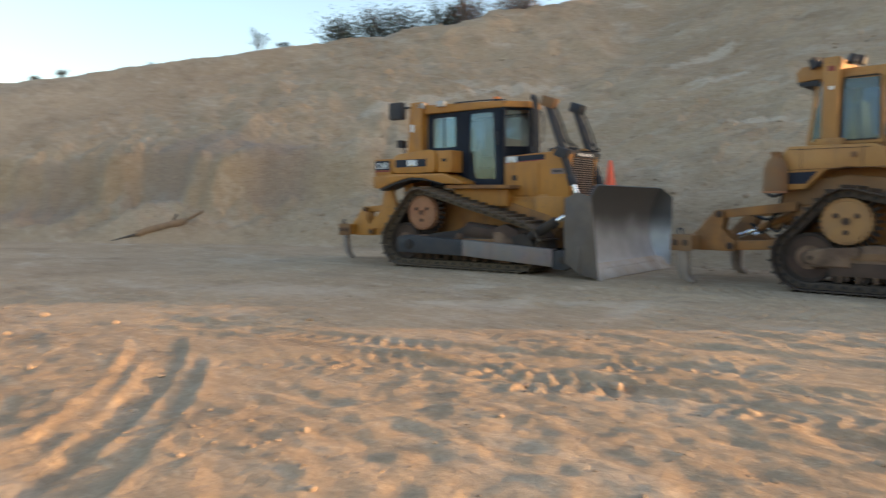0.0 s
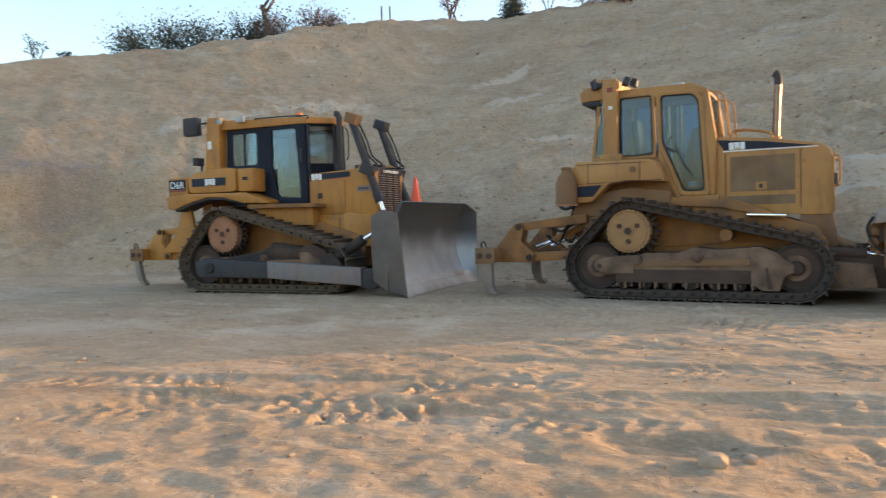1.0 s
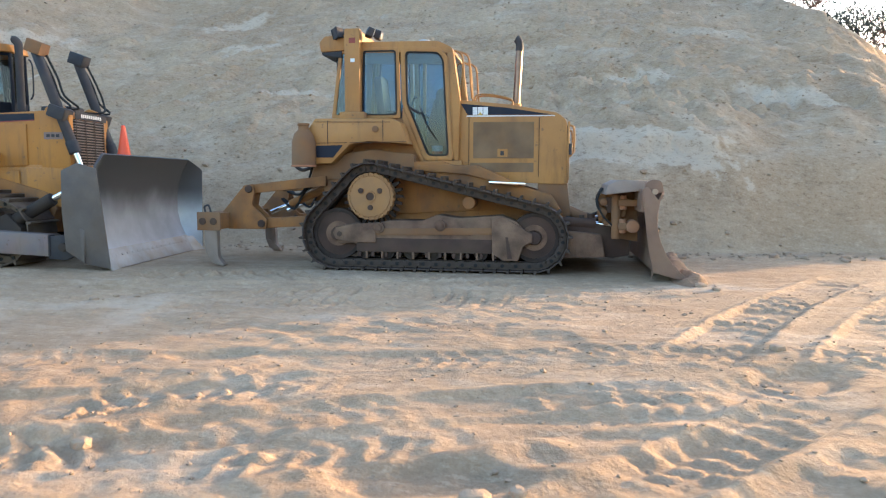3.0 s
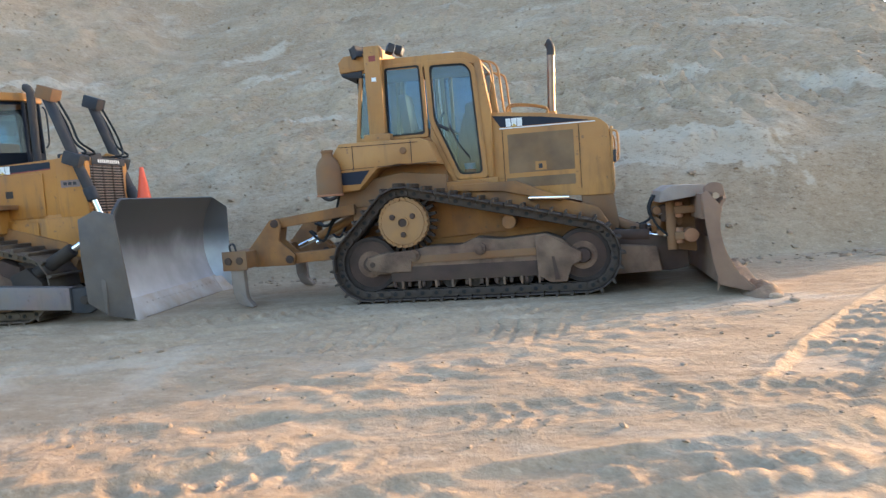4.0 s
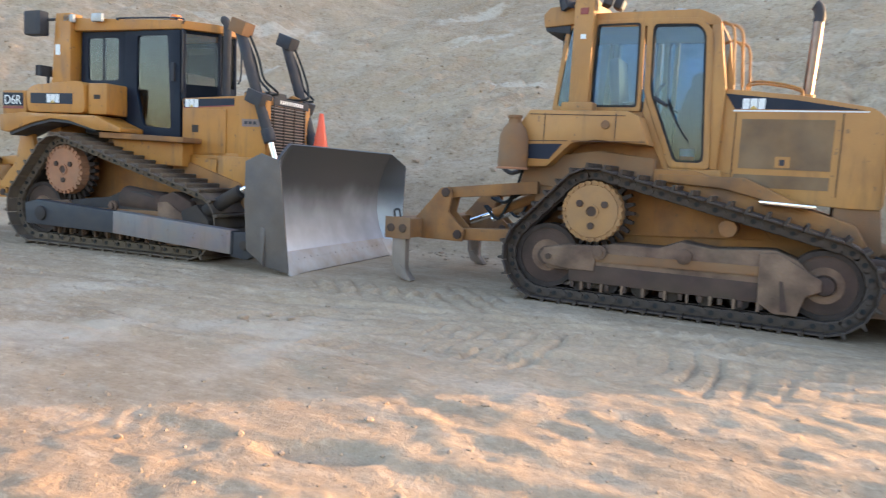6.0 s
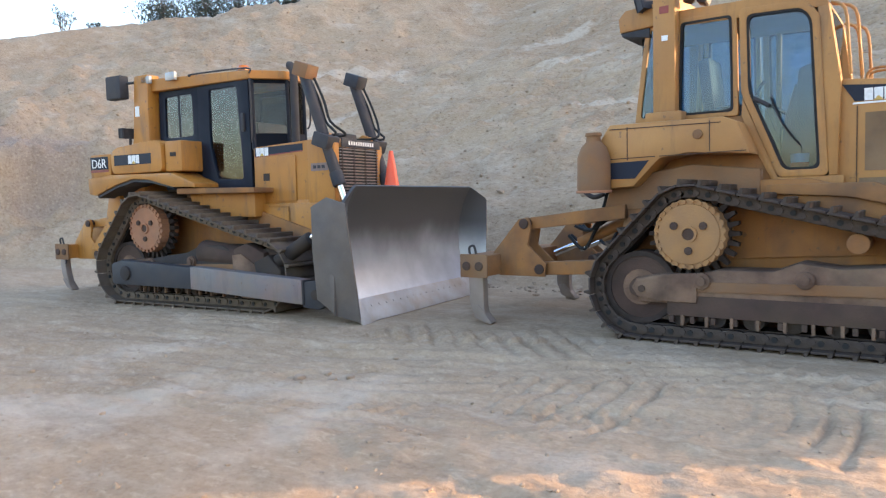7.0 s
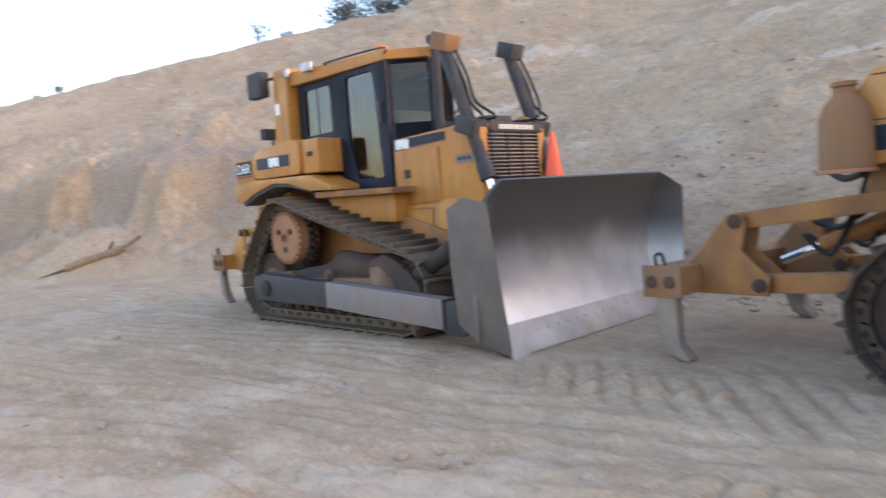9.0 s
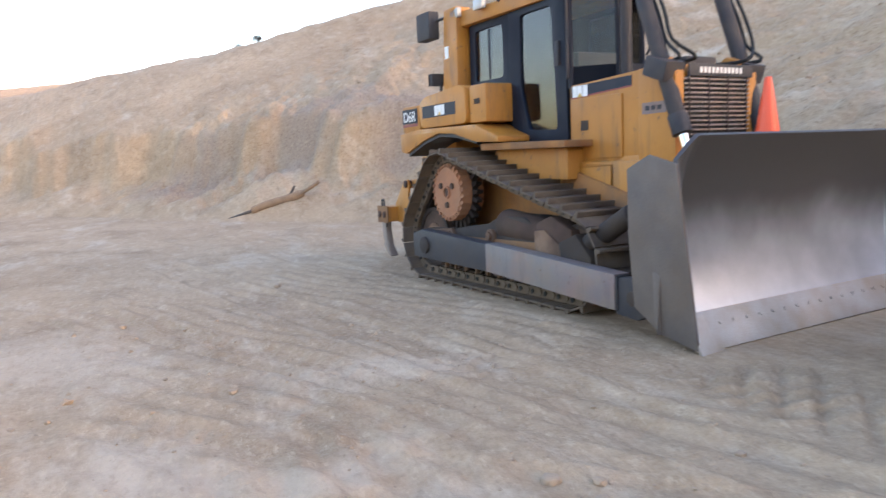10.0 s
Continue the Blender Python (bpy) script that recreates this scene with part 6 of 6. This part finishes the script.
    moulded_blade(d, profile, [(3.62, 1.40), (3.40, 1.30), (3.36, 0.80), (3.36, 0.24), (3.62, 0.06)], -0.42, 2.78, 0.22, blade_steel, blade_side, edge_steel, "broad curved steel dozer blade, painted sheen bright below and dark above", wings=(lambda z: 3.95 - 0.06 * z, lambda z: 4.02 - 0.02 * z), fold=0.23, taper=0.13)
    for y in (yc - 0.62, yc + 0.62):
        part("ripper_tower", prism([(-1.95, 0.70), (-1.55, 1.10), (-1.42, 1.56), (-1.18, 1.56), (-1.08, 1.10), (-1.15, 0.70)], y - 0.04, y + 0.04, 0.012), yellow_old, d, "yellow upright plate carrying the ripper")
    ripper(d, yc, -2.46, 0.66, 0.80, -0.85, 1.2, 0.68, yellow_old, (yc - 0.74, yc + 0.74))
    return d


pale = bulldozer_pale(pose(0, 0, 0, 0, 0, 0))
dark = bulldozer_dark(pose(-7.35, -0.706, 0, 0, 0, 5.5))


# ---------- traffic cone behind the blade ----------
def traffic_cone(m):
    d = thing("traffic_cone", m, "bright orange plastic traffic cone standing on the blade's back ledge", "traffic cone")
    part("cone_base", box(-0.14, 0.14, -0.14, 0.14, 0, 0.03, 0.012), cone_orange, d)
    part("cone_body", rod((0, 0, 0.025), (0, 0, 0.69), 0.13, 0.026, seg=32, w=0.008), cone_orange, d)
    return d


CONE_AT = dark.matrix_world @ Vector((3.50, 1.05, 0))
traffic_cone(pose(CONE_AT.x, CONE_AT.y, 1.302, 0, 0, 20))


# ---------- shrubs and small trees along the crest ----------
def shrub(x, y, wide, tall, leaves, leaf_mat, seed, name, label):
    """A tapered stem with forking limbs and a ragged crown of small leaves with gaps."""
    rng = random.Random(seed)
    z = height(x, y) - (0.35 if leaves > 2000 else 0.15)
    d = thing(name, pose(x, y, z, 0, 0, rng.uniform(0, 360)), label, "shrub" if name == "shrub" else "tree", "growth on the crest")
    bm = bmesh.new()
    tips = []

    def limb(p, way, long, r, level):
        q = p + way * long * 0.5 + Vector((rng.uniform(-1, 1), rng.uniform(-1, 1), rng.uniform(-0.3, 0.6))) * long * 0.12
        e = p + way * long
        tube([p, q, e], r * 0.7, 5, bm)
        tips.append((q, level))
        tips.append((e, level))
        if level < 3:
            for _ in range(rng.choice((2, 3, 3))):
                side = Vector((rng.uniform(-1, 1), rng.uniform(-1, 1), rng.uniform(-0.2, 0.7)))
                limb(q.lerp(e, rng.uniform(0.3, 1.0)), (way * 0.65 + side * 0.75).normalized(), long * rng.uniform(0.55, 0.8), r * 0.58, level + 1)

    stems = 1 if name == "tree" else rng.choice((3, 4, 5))
    for _ in range(stems):
        lean = Vector((rng.uniform(-0.7, 0.7), rng.uniform(-0.7, 0.7), 1.0)).normalized() if stems > 1 else Vector((rng.uniform(-0.2, 0.2), rng.uniform(-0.2, 0.2), 1))
        limb(Vector((rng.uniform(-0.12, 0.12) * wide, rng.uniform(-0.12, 0.12) * wide, 0)), lean, tall * 0.42, 0.022 * tall + 0.012, 0)
    top = max(t.z for t, _ in tips)
    reach = max(math.hypot(t.x, t.y) for t, _ in tips)
    kz, kx = tall / max(top, 0.1), 0.5 * wide / max(reach, 0.1)
    for v in bm.verts:
        v.co = Vector((v.co.x * kx, v.co.y * kx, v.co.z * kz))
    part("trunk", bm, bark, d, "bare brown stems and limbs")
    if leaves:
        ends = [Vector((t.x * kx, t.y * kx, t.z * kz)) for t, lv in tips if lv >= (2 if name == 'tree' else 0)]
        verts, faces = [], []
        spread_by = 0.06 if name == 'tree' or leaves < 500 else 0.15
        for _ in range(leaves):
            c = rng.choice(ends)
            c = c + Vector((rng.gauss(0, spread_by) * wide, rng.gauss(0, spread_by) * wide, rng.gauss(0, spread_by * 0.9) * tall))
            c.z = max(c.z * (rng.uniform(0.3, 1.08) if spread_by > 0.1 else 1.0), 0.05)
            size = rng.uniform(0.035, 0.085)
            turn = Euler((rng.uniform(0, 6.3), rng.uniform(0, 6.3), rng.uniform(0, 6.3))).to_matrix()
            n = len(verts)
            for u, w in ((-1, 0), (0, -0.45), (1, 0), (0, 0.45)):
                verts.append(c + turn @ Vector((u * size, w * size, 0.12 * size * (abs(u) - 0.5))))
            faces.append((n, n + 1, n + 2, n + 3))
        me_leaf = bpy.data.meshes.new("crown")
        me_leaf.from_pydata([tuple(v) for v in verts], [], faces)
        me_leaf.materials.append(leaf_mat)
        crown = new("crown", me_leaf)
        crown.parent = d
        tagged(crown, "ragged crown of small leaves", kind="stuff")
    return d


GREEN, RUSSET, BARE, TWIG = (2600, leaf_green, "dark green leafy shrub on the crest of the slope"), (2200, leaf_brown, "russet half-dry shrub on the crest of the slope"), (420, leaf_brown, "nearly bare shrub with dark forking twigs on the crest"), (110, leaf_green, "sparse low twiggy bush on the crest")
ROWS = [(-30.9, 10.6, 1.5, 1.4, TWIG), (-27.8, 13.8, 2.9, 1.9, GREEN), (-26.9, 15.2, 3.6, 2.2, GREEN), (-25.4, 16.3, 3.6, 2.3, GREEN), (-24.2, 17.4, 2.4, 1.9, GREEN), (-23.0, 18.0, 2.4, 2.0, RUSSET),
        (-20.6, 19.4, 2.6, 1.4, RUSSET), (-15.5, 24.3, 3.0, 2.6, BARE), (-12.5, 24.8, 1.4, 1.6, GREEN), (-10.2, 25.0, 2.2, 1.7, BARE), (-8.4, 25.8, 3.2, 2.0, RUSSET),
        (-6.5, 25.0, 3.2, 1.8, RUSSET), (-4.1, 25.1, 2.2, 1.0, TWIG), (1.6, 21.2, 2.3, 1.2, RUSSET), (3.1, 21.3, 2.8, 1.5, BARE), (4.7, 20.5, 3.0, 1.6, GREEN),
        (6.6, 21.2, 3.0, 1.7, BARE), (8.1, 20.0, 3.2, 1.5, RUSSET), (9.4, 18.9, 2.4, 1.3, GREEN), (10.6, 17.6, 2.2, 1.2, BARE), (11.8, 16.9, 3.0, 1.4, GREEN), (12.9, 16.2, 2.4, 1.4, BARE),
        (-30.2, 11.7, 1.3, 0.8, TWIG), (-40.6, 2.3, 1.0, 0.6, TWIG), (-38.0, 3.1, 0.8, 0.7, TWIG), (-35.2, 6.9, 1.1, 0.5, TWIG)]
for k, (x, y, wide, tall, (leaves, mat, text)) in enumerate(ROWS):
    shrub(x, y, wide, tall, leaves, mat, 100 + k, "shrub", text)
shrub(-21.9, 18.3, 4.4, 3.9, 2600, leaf_green, 77, "tree", "small open-crowned tree with grey limbs on the crest")


# ---------- small things on slope and ground ----------
def post(x, y, tall):
    d = thing("post", pose(x, y, height(x, y) - 0.1, 4, 3, 0), "thin dark wooden post standing on the crest", "post", "posts on the crest")
    part("stake", rod((0, 0, 0), (0, 0, tall), 0.05, 0.04, seg=8), bark, d)


post(-18.9, 22.4, 0.85)
post(-18.5, 22.6, 0.75)


def log(p0, p1, r):
    p0, p1 = Vector(p0), Vector(p1)
    d = thing("log", Matrix.Translation(p0), "dry broken tree limb lying on the bank", "log")
    way = p1 - p0
    side = way.cross(Vector((0, 0, 1))).normalized()
    part("limb", tube([(0, 0, 0), way * 0.3 + Vector((0, 0, 0.03)), way * 0.7 + side * 0.05, way], r, 10), dry_wood, d)
    part("branch", tube([way * 0.85, way * 1.1 + side * 0.2 + Vector((0, 0, 0.05)), way * 1.35 + side * 0.25 + Vector((0, 0, 0.16))], r * 0.45, 7), dry_wood, d)
    part("branch", tube([way * 0.05, way * -0.25 - side * 0.05, way * -0.65 - side * 0.1 + Vector((0, 0, -0.02))], r * 0.4, 7), bark, d)
    part("branch", tube([way * 0.6, way * 0.72 - side * 0.1 + Vector((0, 0, 0.12)), way * 0.8 - side * 0.12 + Vector((0, 0, 0.3))], r * 0.3, 6), bark, d)


def on(x, y, up=0.0):
    return (x, y, height(x, y) + up)


log(on(-20.3, -0.8, 0.05), on(-19.5, 0.5, 0.06), 0.12)


def lump(rng, r):
    """A broken clod with flat faces."""
    bm = bmesh.new()
    bmesh.ops.create_icosphere(bm, subdivisions=2, radius=r)
    for v in bm.verts:
        v.co *= 1 + 0.3 * noise.noise(v.co * (1.6 / r) + Vector((rng.uniform(0, 50), 0, 0)))
        v.co.x = min(v.co.x, r * 0.8)
        v.co.z = max(min(v.co.z * 0.8, r * 0.55), -r * 0.3)
    return bm


rng = random.Random(11)
for x, y, r in ((2.13, -6.74, 0.07), (2.28, -6.62, 0.04), (1.9, -6.85, 0.03), (-2.30, -2.59, 0.05), (-2.15, -2.42, 0.035), (-2.02, -2.50, 0.045), (-1.92, -2.40, 0.04), (-2.11, -1.61, 0.03), (-4.3, -3.7, 0.03), (-6.9, -4.33, 0.035), (-8.3, -2.6, 0.05), (0.2, -6.3, 0.05), (4.0, -4.0, 0.06), (-3.5, -6.2, 0.05), (4.25, -0.95, 0.05), (4.12, -0.75, 0.07), (5.9, 2.6, 0.09), (6.3, 2.5, 0.07), (5.4, 2.55, 0.06), (7.0, 2.7, 0.08)):
    d = tagged(new("clod", finish(lump(rng, r), clod, 25)), "broken pale soil clod lying on the ground", "clod", "clods on the ground")
    d.location = (x, y, height(x, y) + 0.15 * r)
    d.rotation_euler = (0, 0, rng.uniform(0, 6))


def heap(x, y, rx, ry, h):
    n = 26
    u, v = np.meshgrid(np.linspace(-1, 1, n + 1), np.linspace(-1, 1, n + 1), indexing="ij")
    px, py = x + u * rx, y + v * ry
    k = np.clip(1 - u * u - v * v, 0, None)
    pz = land(px, py) - 0.03 + h * k * (1 + 1.6 * fbm(px * 6, py * 6, 2, 91)) + 0.03 * k
    bm = bmesh.new()
    grid = [[bm.verts.new((px[i, j], py[i, j], pz[i, j])) for j in range(n + 1)] for i in range(n + 1)]
    for i in range(n):
        for j in range(n):
            bm.faces.new((grid[i][j], grid[i + 1][j], grid[i + 1][j + 1], grid[i][j + 1]))
    ob = new("spoil", finish(bm, spoil_brown, 60))
    return tagged(ob, "small mound of loose soil pushed up at the blade", "soil mound")


heap(4.05, -0.35, 0.24, 0.55, 0.10)
heap(4.05, 1.2, 0.26, 1.5, 0.12)

# loose crumbs and stones strewn over slope and strip
verts, faces = [], []
ico = bmesh.new()
bmesh.ops.create_icosphere(ico, subdivisions=1, radius=1.0)
base = np.array([v.co[:] for v in ico.verts])
tri = np.array([[v.index for v in f.verts] for f in ico.faces])
ico.free()
gen = np.random.default_rng(5)
spots = np.concatenate([np.stack([gen.uniform(-7, 7, 2600), gen.uniform(-9.5, -0.6, 2600), gen.lognormal(-4.75, 0.5, 2600)], 1),
                        np.stack([gen.uniform(-24, 11, 6500), gen.uniform(2.6, 22, 6500), gen.lognormal(-3.85, 0.45, 6500)], 1),
                        np.stack([gen.uniform(-16, 9, 500), gen.uniform(2.2, 3.6, 500), gen.lognormal(-3.5, 0.55, 500)], 1)])
hz = land(spots[:, 0], spots[:, 1])
allv = base[None] * spots[:, 2, None, None] * gen.uniform(0.6, 1.25, (len(spots), 12, 1)) * np.array([1, 1, 0.7])
allv += np.stack([spots[:, 0], spots[:, 1], hz + 0.1 * spots[:, 2]], 1)[:, None]
allf = tri[None] + 12 * np.arange(len(spots))[:, None, None]
me_crumb = bpy.data.meshes.new("crumbs")
me_crumb.from_pydata(allv.reshape(-1, 3).tolist(), [], allf.reshape(-1, 3).tolist())
me_crumb.materials.append(clod)
tagged(new("gravel", me_crumb), "loose soil crumbs and stones strewn over the ground", "gravel", kind="stuff")
